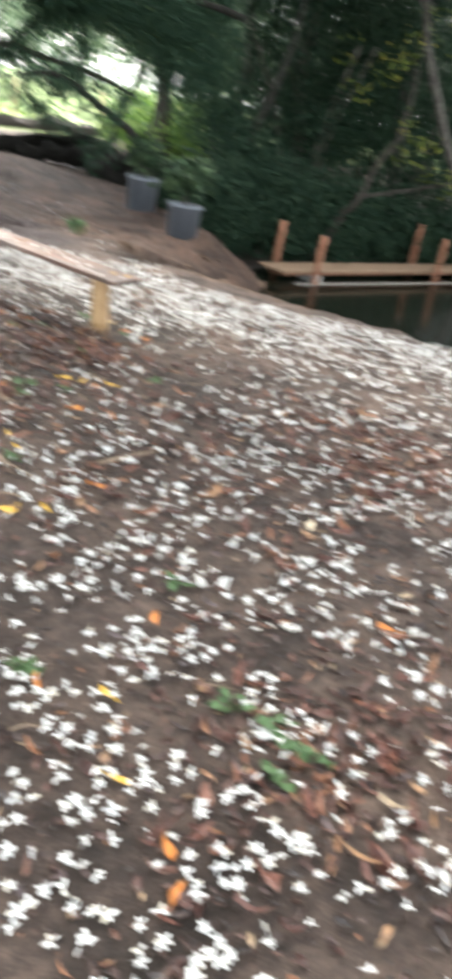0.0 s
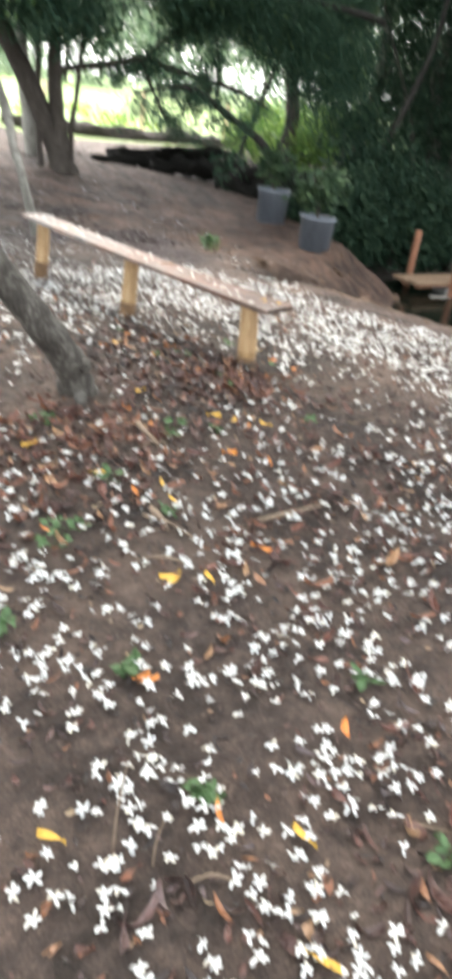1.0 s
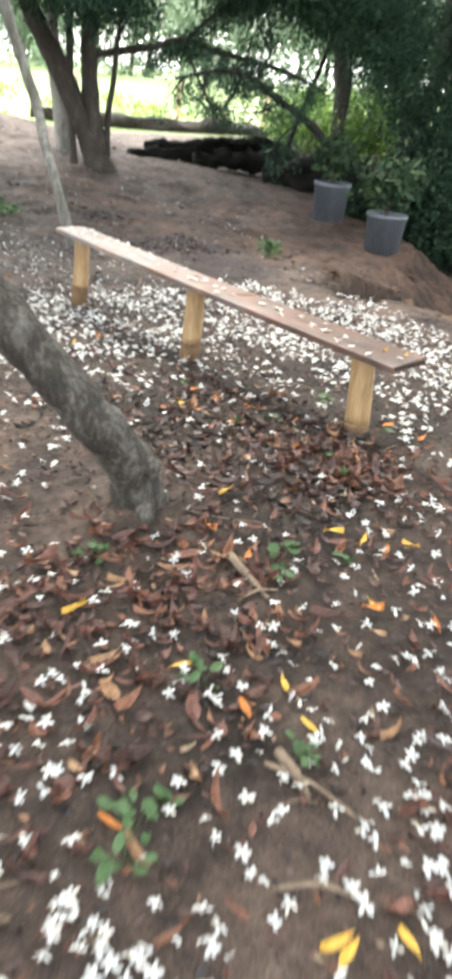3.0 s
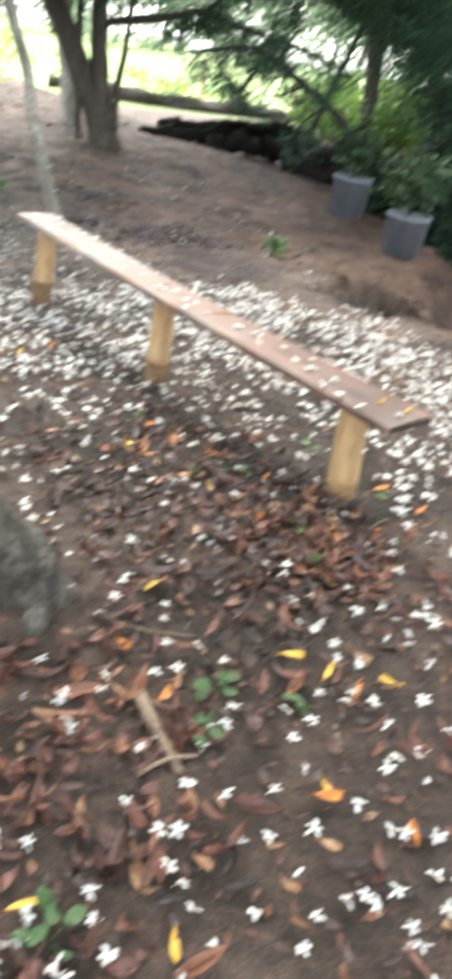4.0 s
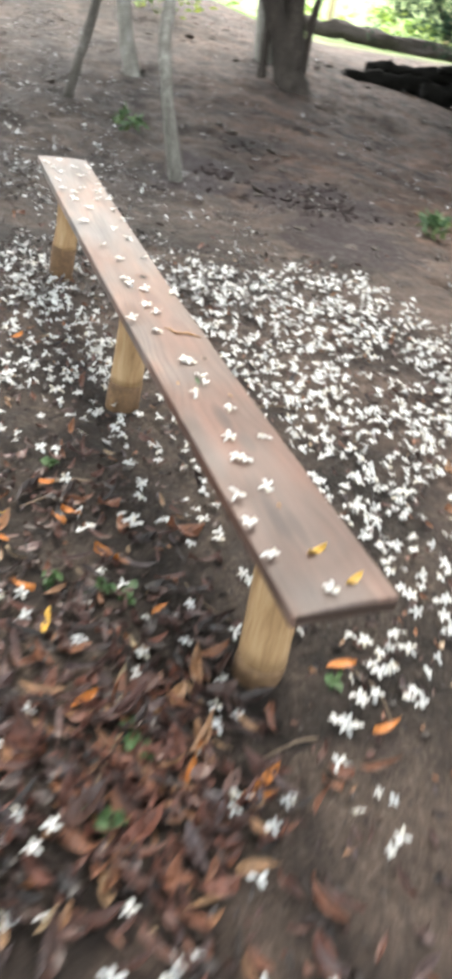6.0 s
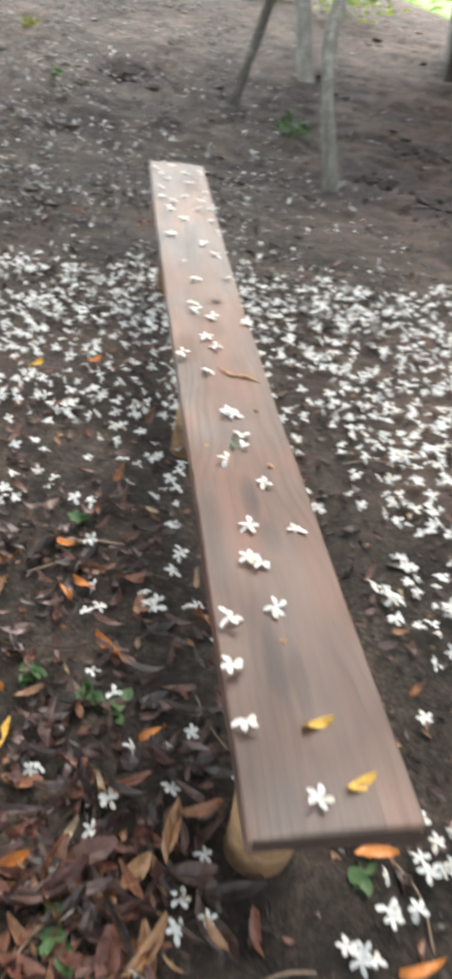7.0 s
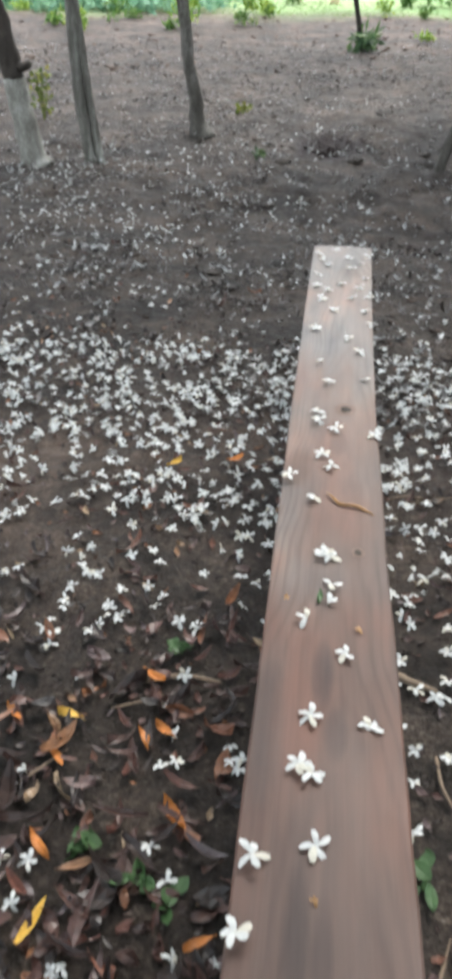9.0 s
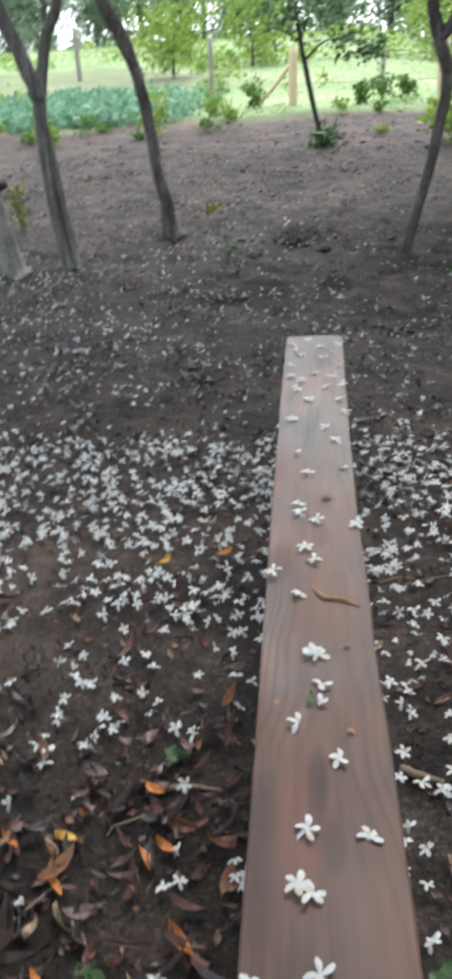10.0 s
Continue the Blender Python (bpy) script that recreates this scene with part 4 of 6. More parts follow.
# tall tree; its unseen crown is added to shade the pond, tubs and bank
tree("overhanging_tree", [
    [(11.8, 3.0, -1.25, 0.12), (11.35, 3.0, -0.2, 0.085), (10.85, 3.1, 0.7, 0.072), (10.4, 3.39, 1.41, 0.066), (10.09, 3.76, 2.32, 0.06), (9.9, 4.06, 3.11, 0.056), (9.85, 4.2, 3.95, 0.052), (9.9, 4.4, 5.6, 0.04)],
    [(9.88, 4.1, 3.4, 0.06), (9.5, 5.0, 4.4, 0.05), (8.6, 6.0, 5.2, 0.03)],
    [(9.86, 4.22, 4.2, 0.06), (9.8, 3.0, 4.8, 0.05), (9.2, 1.4, 5.4, 0.03)]],
    M_BARK_GREY, "tall tree with a grey mottled trunk leaning over the pond",
    [((9.2, 4.6, 6.2), (5.2, 6.0, 1.8), 900, 50, 0.7, 0.17, 0.08), ((5.6, 3.6, 6.6), (2.8, 3.2, 1.0), 330, 44, 0.6, 0.17, 0.08)], M_FOL_DARK, 41)
tree("curved_tree", [
    [(9.77, 5.22, -1.1, 0.12), (9.82, 5.20, -0.65, 0.07), (9.98, 5.02, -0.08, 0.056), (10.04, 4.74, 0.33, 0.05), (10.18, 4.59, 0.98, 0.042), (10.35, 4.35, 1.55, 0.034), (10.45, 4.35, 2.6, 0.02)],
    [(10.04, 4.74, 0.36, 0.03), (10.5, 4.1, 0.6, 0.022), (11.0, 3.44, 0.86, 0.012)]],
    M_BARK_DARK, "curved mossy stem growing beside the footbridge",
    [((9.9, 4.9, 2.5), (0.9, 0.9, 0.8), 16, 6, 0.2, 0.10, 0.05), ((10.7, 3.9, 3.2), (1.0, 1.0, 0.8), 18, 6, 0.2, 0.10, 0.05),
     ((10.5, 4.1, 1.5), (0.6, 0.6, 0.7), 10, 6, 0.18, 0.10, 0.05), ((11.0, 3.4, 0.95), (0.8, 0.8, 0.3), 12, 6, 0.16, 0.10, 0.05)], M_FOL_YELLOW, 42)

# low tree arching out of the log heap across the meadow gap
ARCH = [
    [(7.30, 7.40, -0.35, 0.10), (7.10, 7.46, 0.30, 0.08), (6.90, 7.50, 0.69, 0.07), (6.55, 7.65, 0.97, 0.062), (6.19, 7.81, 1.17, 0.056), (5.78, 7.98, 1.41, 0.05), (5.43, 8.08, 1.50, 0.042), (5.02, 8.22, 1.44, 0.03), (4.62, 8.34, 1.33, 0.015)],
    [(8.4, 6.7, 2.85, 0.06), (8.02, 7.02, 2.94, 0.055), (7.25, 7.56, 3.0, 0.05), (6.6, 7.9, 3.02, 0.042), (6.16, 8.06, 2.87, 0.034), (5.79, 8.14, 2.61, 0.024), (5.57, 8.09, 2.28, 0.012)],
    [(8.55, 10.1, 0.0, 0.06), (8.6, 10.05, 0.55, 0.05), (8.72, 9.95, 1.05, 0.046), (8.86, 9.82, 1.65, 0.04), (9.0, 9.7, 2.4, 0.03)],
    [(7.0, 7.48, 0.5, 0.05), (7.35, 7.6, 1.0, 0.042), (7.47, 7.7, 1.6, 0.034), (7.4, 7.8, 2.3, 0.02)],
    [(8.3, 6.75, -0.6, 0.08), (8.44, 6.55, 0.36, 0.06), (8.6, 6.4, 0.98, 0.052), (8.78, 6.16, 1.86, 0.046), (8.87, 5.97, 2.62, 0.04), (8.9, 5.9, 3.6, 0.03)],
    [(5.02, 8.22, 1.44, 0.014), (4.95, 8.09, 1.24, 0.01), (4.91, 8.12, 1.05, 0.006)],
    [(4.80, 8.21, 1.42, 0.014), (4.66, 8.31, 1.28, 0.01), (4.58, 8.36, 1.14, 0.006)],
    [(6.19, 7.81, 1.17, 0.02), (5.9, 7.95, 1.0, 0.014), (5.6, 8.05, 0.98, 0.008)],
    [(6.55, 7.65, 0.97, 0.02), (6.3, 7.8, 0.72, 0.014), (6.2, 7.85, 0.45, 0.008)],
    [(5.78, 7.98, 1.41, 0.022), (5.95, 7.9, 1.8, 0.016), (5.9, 8.0, 2.3, 0.01)]]
arch = tree("arching_tree", ARCH, M_BARK_BLACK, "crooked black-barked tree with long drooping branches over fallen logs",
            [((7.6, 8.3, 2.9), (2.4, 1.4, 0.9), 420, 54, 0.34, 0.11, 0.024), ((9.2, 7.9, 1.5), (1.0, 0.8, 0.9), 130, 40, 0.3, 0.10, 0.025), ((6.0, 8.4, 2.75), (1.5, 0.8, 0.62), 230, 54, 0.26, 0.11, 0.022), ((7.9, 7.4, 2.1), (0.9, 0.8, 0.8), 170, 50, 0.3, 0.10, 0.024)], M_FOL_DARK, 31)


def sprays(owner, lines, per_metre, seed, start=0.25):
    """Feathery drooping tufts along thin branches, as one mesh under their tree."""
    r = np.random.default_rng(seed)
    centres = []
    for pts in lines:
        c, _ = curve_points([q[:3] for q in pts], [q[3] for q in pts], 6)
        c = c[int(len(c) * start):]
        run = np.linalg.norm(np.diff(c, axis=0), axis=1).sum()
        k = r.uniform(0, len(c) - 1.001, int(run * per_metre))
        i = k.astype(int)
        p = c[i] + (c[i + 1] - c[i]) * (k - i)[:, None]
        centres.append(p + r.normal(0, 1, p.shape) * (0.10, 0.10, 0.06) - np.array((0, 0, 1)) * r.uniform(0, 0.20, len(p))[:, None])
    v, f = leaf_cloud(np.vstack(centres) - np.array(owner.location), 34, (0.13, 0.13, 0.12), 0.10, 0.017, seed + 1, 0.8)
    raw("leaf_sprays", v, f, M_FOL_DARK, owner, "feathery drooping leaf sprays")


sprays(arch, ARCH[:2] + ARCH[5:], 32, 610, 0.42)
sprays(bpy.data.objects["dark_tree"], [
    [(4.6, 8.99, 1.69, 0.05), (5.07, 8.80, 1.83, 0.05), (5.55, 8.59, 1.74, 0.04), (6.42, 8.02, 1.57, 0.03), (6.95, 7.70, 1.36, 0.02)],
    [(5.22, 8.65, 1.40, 0.02), (5.51, 8.41, 0.98, 0.02), (5.73, 8.24, 1.47, 0.02), (5.81, 8.17, 1.99, 0.014)],
    [(5.07, 8.80, 1.9, 0.03), (5.35, 8.6, 2.2, 0.02), (5.75, 8.4, 2.5, 0.01)]], 34, 620, 0.0)

# sapling with a tuft of leaves at its foot
tree("sapling", [
    [(0.23, 13.9, 0.3, 0.06), (0.20, 13.9, 0.45, 0.045), (0.10, 13.9, 0.86, 0.042), (-0.04, 13.9, 1.48, 0.04), (-0.13, 13.9, 1.95, 0.035), (-0.2, 13.9, 2.4, 0.02)],
    [(-0.06, 13.9, 1.60, 0.02), (0.3, 13.85, 1.85, 0.014), (0.8, 13.8, 1.80, 0.008), (1.2, 13.8, 1.62, 0.005)],
    [(-0.12, 13.9, 1.85, 0.02), (-0.45, 13.9, 2.05, 0.012), (-0.7, 13.9, 2.0, 0.008)]],
    M_BARK_DARK, "thin leaning sapling with sparse leaves", [((-0.2, 13.9, 2.3), (1.0, 0.8, 0.4), 40, 12, 0.2, 0.12, 0.05), ((0.7, 13.85, 1.78), (0.75, 0.5, 0.28), 26, 12, 0.14, 0.11, 0.05), ((0.22, 13.85, 0.48), (0.2, 0.2, 0.13), 14, 9, 0.1, 0.22, 0.05)], M_FOL_MID, 33)


# ---- tubs, logs, dock ----
def tub(x, y, r, h, seed):
    g = float(ground_z(x, y))
    e = empty("plant_tub", (x, y, g - 0.02), label="blue-grey metal tub with a leafy plant on bare soil", category="plant pot", group="plant tubs")
    bm = bmesh.new()
    prof = [(r * 0.86, 0), (r * 0.97, h * 0.9), (r * 1.03, h * 0.91), (r * 1.03, h), (r * 0.95, h), (r * 0.93, h * 0.86), (0.001, h * 0.86)]
    n = 24
    rings = [[bm.verts.new((a * math.cos(2 * math.pi * k / n), a * math.sin(2 * math.pi * k / n), z)) for k in range(n)] for a, z in prof]
    for p, q in zip(rings, rings[1:]):
        for k in range(n):
            bm.faces.new((p[k], p[(k + 1) % n], q[(k + 1) % n], q[k]))
    bm.faces.new(rings[0][::-1])
    part("tub", bm, M_POT, e, smooth=True)
    for k in range(3):
        v, f = tube([(0, 0, h * 0.8), (0.06 * (k - 1), 0.05, h + 0.2), (0.16 * (k - 1), 0.03, h + 0.5)], [0.015, 0.012, 0.006], 6, 3, 0.05, k)
        raw("stem", v, f, M_BARK_DARK, e)
    v, f = leaf_cloud(blob_centres((0, 0, h + 0.4), (0.40, 0.40, 0.32), 40, seed), 12, 0.15, 0.13, 0.06, seed, 0.5)
    raw("foliage", v, f, M_FOL_TUB, e)


tub(6.5, 6.8, 0.27, 0.56, 5)
tub(5.7, 5.0, 0.26, 0.50, 6)


def fallen_log(pts, r, seed, name="fallen_log", mat=None, label="blackened fallen log lying on the soil"):
    b = np.array(pts[0])
    v, f = tube(np.array(pts) - b, r, 14, 10, 0.32, seed)
    ob = raw(name, v, f, mat or M_BLACK_LOG, None, label, True)
    ob.location = b
    return tagged(ob, category="log", group="fallen logs")


fallen_log([(5.45, 10.75, 0.05), (6.3, 10.6, 0.07), (7.2, 10.45, 0.06), (8.3, 10.2, 0.04)], [0.10, 0.14, 0.13, 0.15], 1)
fallen_log([(5.8, 10.8, 0.22), (6.5, 10.62, 0.25), (7.4, 10.45, 0.26), (8.2, 10.25, 0.27)], [0.06, 0.09, 0.10, 0.09], 2)
fallen_log([(6.5, 10.25, 0.05), (7.4, 10.1, 0.08), (8.5, 9.75, 0.07)], [0.12, 0.16, 0.17], 3)
fallen_log([(6.8, 10.42, 0.36), (7.6, 10.25, 0.38), (8.4, 10.0, 0.36)], [0.06, 0.09, 0.08], 5)
fallen_log([(7.30, 9.30, -0.06), (7.8, 8.9, 0.10), (8.5, 8.35, 0.32)], [0.10, 0.17, 0.15], 6, label="blackened stump log leaning on a heap of dead wood")
fallen_log([(7.45, 9.15, -0.12), (8.0, 8.65, -0.06), (8.7, 8.05, 0.0)], [0.15, 0.22, 0.2], 7)
fallen_log([(7.75, 9.2, 0.02), (8.2, 8.8, 0.12), (8.9, 8.3, 0.12)], [0.14, 0.2, 0.18], 8)
fallen_log([(8.5, 20.6, 0.0), (11, 19.4, -0.08), (14, 19.2, -0.12), (18, 19.4, -0.1)], [0.16, 0.2, 0.22, 0.22], 4, mat=M_BARK_DARK, label="long weathered log along the meadow edge")


def dock():
    e = empty("dock", (7.6, 4.4, -0.85), label="low reddish plank footbridge with upright posts over the pond", category="dock")
    a, b = np.array((7.6, 4.4)), np.array((13.6, 3.55))
    u = (b - a) / np.linalg.norm(b - a)
    w = np.array((-u[1], u[0]))
    turn = math.degrees(math.atan2(u[1], u[0]))
    for k in range(3):
        bm = bmesh.new()
        box(bm, (6.0 + 0.12 * (k % 2), 0.185, 0.05), (*(u * 3.0 + w * (0.06 + 0.20 * k)), 0.0), (0, 0, turn), 0.006)
        part("deck_board", bm, M_DECK, e)
    for s in (0.16, 0.44):
        bm = bmesh.new()
        box(bm, (5.8, 0.06, 0.08), (*(u * 3.05 + w * s), -0.066), (0, 0, turn), 0.006)
        part("beam", bm, M_RED_WOOD, e)
    for s, along, h in ((0.62, 0.45, 0.72), (-0.11, 0.75, 0.62), (0.62, 4.4, 0.8), (-0.11, 4.3, 0.66)):
        p = u * along + w * s
        v, f = tube([(*p, -0.7), (*(p + 0.01), 0.1), (*(p + (0.02, 0.0)), h)], [0.06, 0.058, 0.055], 9, 3, 0.05, int(along * 10))
        raw("post", v, f, M_RED_WOOD, e, smooth=True)
    bm = bmesh.new()
    box(bm, (0.3, 0.3, 0.42), (*(u * 0.95 + w * 0.2), -0.31), (0, 0, turn), 0.01)
    part("footing", bm, M_CONCRETE, e, "grey concrete footing block")
    bm = bmesh.new()
    box(bm, (5.6, 0.08, 0.06), (*(u * 3.1 - w * 0.14), -0.22), (0, 0, turn - 1.0), 0.006)
    part("lower_rail", bm, M_POST_GREY, e, "grey lower rail near the water")


dock()


# ---- fence and meadow ----
def fence():
    e = empty("fence", (-0.35, 21, 0.8), label="timber post fence with wire at the meadow edge", category="fence")
    for x, y, h, r, m in ((0, 0, 1.2, 0.11, M_POST), (3.3, -0.9, 1.25, 0.11, M_POST), (-2.2, 2.7, 1.4, 0.07, M_POST_GREY), (-7.7, 10.3, 1.6, 0.09, M_POST_GREY), (2.3, 2.7, 0.9, 0.06, M_POST_GREY)):
        g = float(ground_z(x - 0.35, y + 21)) - 0.8
        v, f = tube([(x, y, g - 0.2), (x, y, g + h * 0.5), (x + 0.02, y, g + h)], [r, r, r * 0.96], 10, 3, 0.03, int(abs(x) * 10))
        raw("post", v, f, m, e, smooth=True)
    v, f = tube([(-0.85, 0, 0.02), (-0.4, 0, 0.45), (-0.06, 0, 0.85)], [0.05, 0.05, 0.05], 8, 3, 0.03, 8)
    raw("brace", v, f, M_POST, e, "diagonal timber brace", True)
    for h in (0.45, 0.95):
        line = [(x, y, float(ground_z(x - 0.35, y + 21)) - 0.8 + h) for x, y in ((-7.7, 10.3), (-4.9, 6.5), (-2.2, 2.7), (0, 0), (3.3, -0.9))]
        v, f = tube(line, [0.008] * 5, 5, 4, 0.0, 9)
        raw("wire", v, f, M_POST_GREY, e)


fence()
for x, y in ((9.9, 20.6), (13.4, 20.4), (17.2, 20.6), (21.5, 21.0)):
    g = float(ground_z(x, y))
    v, f = tube([(0, 0, -0.2), (0, 0.01, 0.6), (0.03, 0, 1.35)], [0.085, 0.085, 0.08], 10, 3, 0.03, int(x))
    ob = raw("fence_post", v, f, M_POST, None, "tan timber fence post standing in the meadow", True)
    ob.location = (x, y, g)
    tagged(ob, category="post", group="meadow posts")


def scatter_blades(name, region, n, height, width, mat, label, category, seed, keep=None):
    rng = np.random.default_rng(seed)
    x0, x1, y0, y1 = region
    x, y = rng.uniform(x0, x1, n), y0 + (y1 - y0) * rng.uniform(0, 1, n) ** 1.6
    if keep is not None:
        k = keep(x, y)
        x, y = x[k], y[k]
    n = len(x)
    z = ground_z(x, y)
    a = rng.uniform(0, 6.283, n)
    h = height * rng.uniform(0.5, 1.4, n) * (1 + (y - y0) / 40)
    w = width * rng.uniform(0.7, 1.3, n) * (1 + (y - y0) / 25)
    lx, ly = rng.normal(0, 0.35, n) * h, rng.normal(0, 0.35, n) * h
    dx, dy = np.cos(a) * w / 2, np.sin(a) * w / 2
    v = np.stack([np.stack([x - dx, y - dy, z - 0.02], 1), np.stack([x + dx, y + dy, z - 0.02], 1), np.stack([x + dx * 0.7 + lx * 0.4, y + dy * 0.7 + ly * 0.4, z + h * 0.6], 1), np.stack([x + lx, y + ly, z + h], 1), np.stack([x - dx * 0.7 + lx * 0.4, y - dy * 0.7 + ly * 0.4, z + h * 0.6], 1)], 1).reshape(-1, 3)
    k = np.arange(n)[:, None] * 5
    return tagged(raw(name, v, np.hstack([k, k + 1, k + 2, k + 3, k + 4]), mat, None, label), category=category, kind="stuff")


scatter_blades("meadow_grass", (-20, 34, 18.5, 60), 85000, 0.032, 0.020, M_GRASS, "tall bright green meadow grass", "grass", 70, lambda x, y: tilled(x, y) < 0.2)

# taller weeds in the meadow, in patches
rng = np.random.default_rng(73)
wx, wy = rng.uniform(-16, 16, 1500), 22.5 + 30 * rng.uniform(0, 1, 1500) ** 1.4
drift = np.array([noise.noise(Vector((a * 0.22, b * 0.16, 31))) for a, b in zip(wx, wy)])
keep = (rng.uniform(0, 1, 1500) < 0.05 + 1.9 * drift) & (tilled(wx, wy) < 0.2)
wx, wy = wx[keep], wy[keep]
v, f = leaf_cloud(np.stack([wx, wy, ground_z(wx, wy) + 0.2], 1), 22, (0.32, 0.32, 0.22), 0.22, 0.09, 74, -0.3)
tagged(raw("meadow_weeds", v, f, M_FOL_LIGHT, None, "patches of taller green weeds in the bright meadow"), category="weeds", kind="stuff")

# low crop beside the fence
rng = np.random.default_rng(71)
cx, cy = rng.uniform(-15, -2.2, 1300), rng.uniform(18.4, 24.8, 1300)
keep = rng.uniform(0, 1, 1300) < 1 - 0.8 * sm(cx + 0.22 * (cy - 18.4), -4.4, -2.6)
cx, cy = cx[keep], cy[keep]
v, f = leaf_cloud(np.stack([cx, cy, ground_z(cx, cy) + 0.13], 1), 16, (0.2, 0.2, 0.14), 0.18, 0.12, 72, -0.3)
tagged(raw("crop_row", v, f, M_CROP, None, "low bluish-green leafy crop plants"), category="crop", kind="stuff")

# bushes and far woods
for k, (x, y, r, h) in enumerate(((-4.5, 30, 1.6, 1.3), (-2.0, 33, 1.8, 1.6), (5.0, 34, 2.0, 1.5), (13.8, 14.8, 1.4, 0.6), (13.6, 12.9, 1.0, 0.7), (16.0, 16.5, 1.8, 0.9), (15.6, 13.6, 1.4, 0.8))):
    g = float(ground_z(x, y))
    e = empty("bush", (x, y, g), label="leafy sunlit bush at the meadow edge", category="bush", group="bushes")
    v, f = tube([(0, 0, -0.1), (0.05, 0, h * 0.5), (0.1, 0.1, h)], [0.06, 0.04, 0.02], 7, 3, 0.05, k)
    raw("stem", v, f, M_BARK_DARK, e)
    v, f = leaf_cloud(blob_centres((0, 0, h), (r, r, h), 90, 80 + k), 26, 0.35, 0.16, 0.08, 90 + k)
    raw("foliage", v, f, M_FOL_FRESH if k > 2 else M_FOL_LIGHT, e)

pieces_v, pieces_f, off = [], [], 0
rng = np.random.default_rng(95)
stem_parts = []
for k in range(52):
    a = -28 + k * 1.8 + rng.uniform(-0.8, 0.8)
    d = rng.uniform(64, 84)
    x, y = d * math.sin(radians(a)), d * math.cos(radians(a))
    g, h = float(ground_z(x, y)), rng.uniform(7, 13)
    v, f = leaf_cloud(blob_centres((x, y, g + h * 0.55), (h * 0.36, h * 0.36, h * 0.5), 64, 200 + k), 32, 1.1, 0.5, 0.24, 300 + k)
    low = blob_centres((x, y, g + 1.0), (3.2, 3.2, 1.4), 9, 700 + k, 0.3)
    v2, f2 = leaf_cloud(low, 30, 1.0, 0.5, 0.24, 800 + k)
    v, f = np.vstack([v, v2]), np.vstack([f, f2 + len(v)])
    pieces_v.append(v)
    pieces_f.append(f + off)
    off += len(v)
    stem_parts.append(tube([(x, y, g - 0.5), (x + 0.3, y, g + h * 0.4), (x, y, g + h * 0.8)], [0.24, 0.17, 0.08], 6, 2, 0.05, k))
woods = empty("far_woods", (0, 0, 0), label="row of trees beyond the meadow, haze painted into the leaves", category="woods", kind="stuff")
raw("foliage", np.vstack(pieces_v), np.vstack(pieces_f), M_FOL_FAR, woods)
raw("trunks", *join(stem_parts), M_BARK_GREY, woods)


# ---- fallen flowers, leaves and litter ----
def flower_mesh(seed, wilt=0.0):
    """A five-petalled pinwheel flower, 34 mm across, lying on its tube."""
    rng = np.random.default_rng(seed)
    verts, faces = [], []
    keep = [k for k in range(5) if rng.uniform() > wilt]
    for k in keep:
        a = 2 * math.pi * k / 5 + rng.normal(0, 0.12)
        ln, wd = 0.0168 * rng.uniform(0.8, 1.15), 0.0086 * rng.uniform(0.85, 1.2)
        up = rng.normal(0.002, 0.006)
        n = len(verts)
        ca, sa = math.cos(a), math.sin(a)
        for r, s, z in ((0.001, -0.12, 0.004), (0.001, 0.12, 0.004), (0.55, 0.62, 0.0055), (0.9, 0.42, 0.004), (1.0, -0.18, 0.003), (0.75, -0.5, 0.0045), (0.4, -0.38, 0.0058)):
            x, y = r * ln, s * wd + 0.34 * r * r * ln
            verts.append((x * ca - y * sa, x * sa + y * ca, z + up * r))
        faces += [(n, n + 1, n + 2, n + 6), (n + 2, n + 3, n + 5, n + 6), (n + 3, n + 4, n + 5)]
    n = len(verts)
    for z, r in ((0.0045, 0.0018), (-0.002, 0.0012)):
        for k in range(5):
            verts.append((r * math.cos(1.2566 * k), r * math.sin(1.2566 * k), z))
    faces += [(n + k, n + (k + 1) % 5, n + 5 + (k + 1) % 5, n + 5 + k) for k in range(5)] + [tuple(n + k for k in range(5))]
    return np.array(verts), faces


FLOWERS = [flower_mesh(s, 0.0 if s < 7 else 0.25) for s in range(14)]


def strew(base_list, x, y, z, seed, smin=0.8, smax=1.2, tilt=0.35):
    rng = np.random.default_rng(seed)
    V, F, off = [], [], 0
    for i in range(len(x)):
        bv, bf = base_list[rng.integers(len(base_list))]
        m = np.array((Euler((rng.normal(0, tilt), rng.normal(0, tilt), rng.uniform(0, 6.283)))).to_matrix()) * rng.uniform(smin, smax)
        V.append(bv @ m.T + (x[i], y[i], z[i]))
        F += [tuple(off + k for k in q) for q in bf]
        off += len(bv)
    return np.vstack(V), F


def clumpy(n, region, seed, weight):
    """Random places in a region, thinned by weight(x, y) and by clumping noise."""
    rng = np.random.default_rng(seed)
    x0, x1, y0, y1 = region
    x, y = rng.uniform(x0, x1, n), rng.uniform(y0, y1, n)
    c = np.array([noise.noise(Vector((a * 4.2, b * 4.2, seed))) for a, b in zip(x, y)])
    k = rng.uniform(0, 1, n) < weight(x, y) * np.clip(0.78 + 1.25 * c, 0.08, 1.7)
    return x[k], y[k]


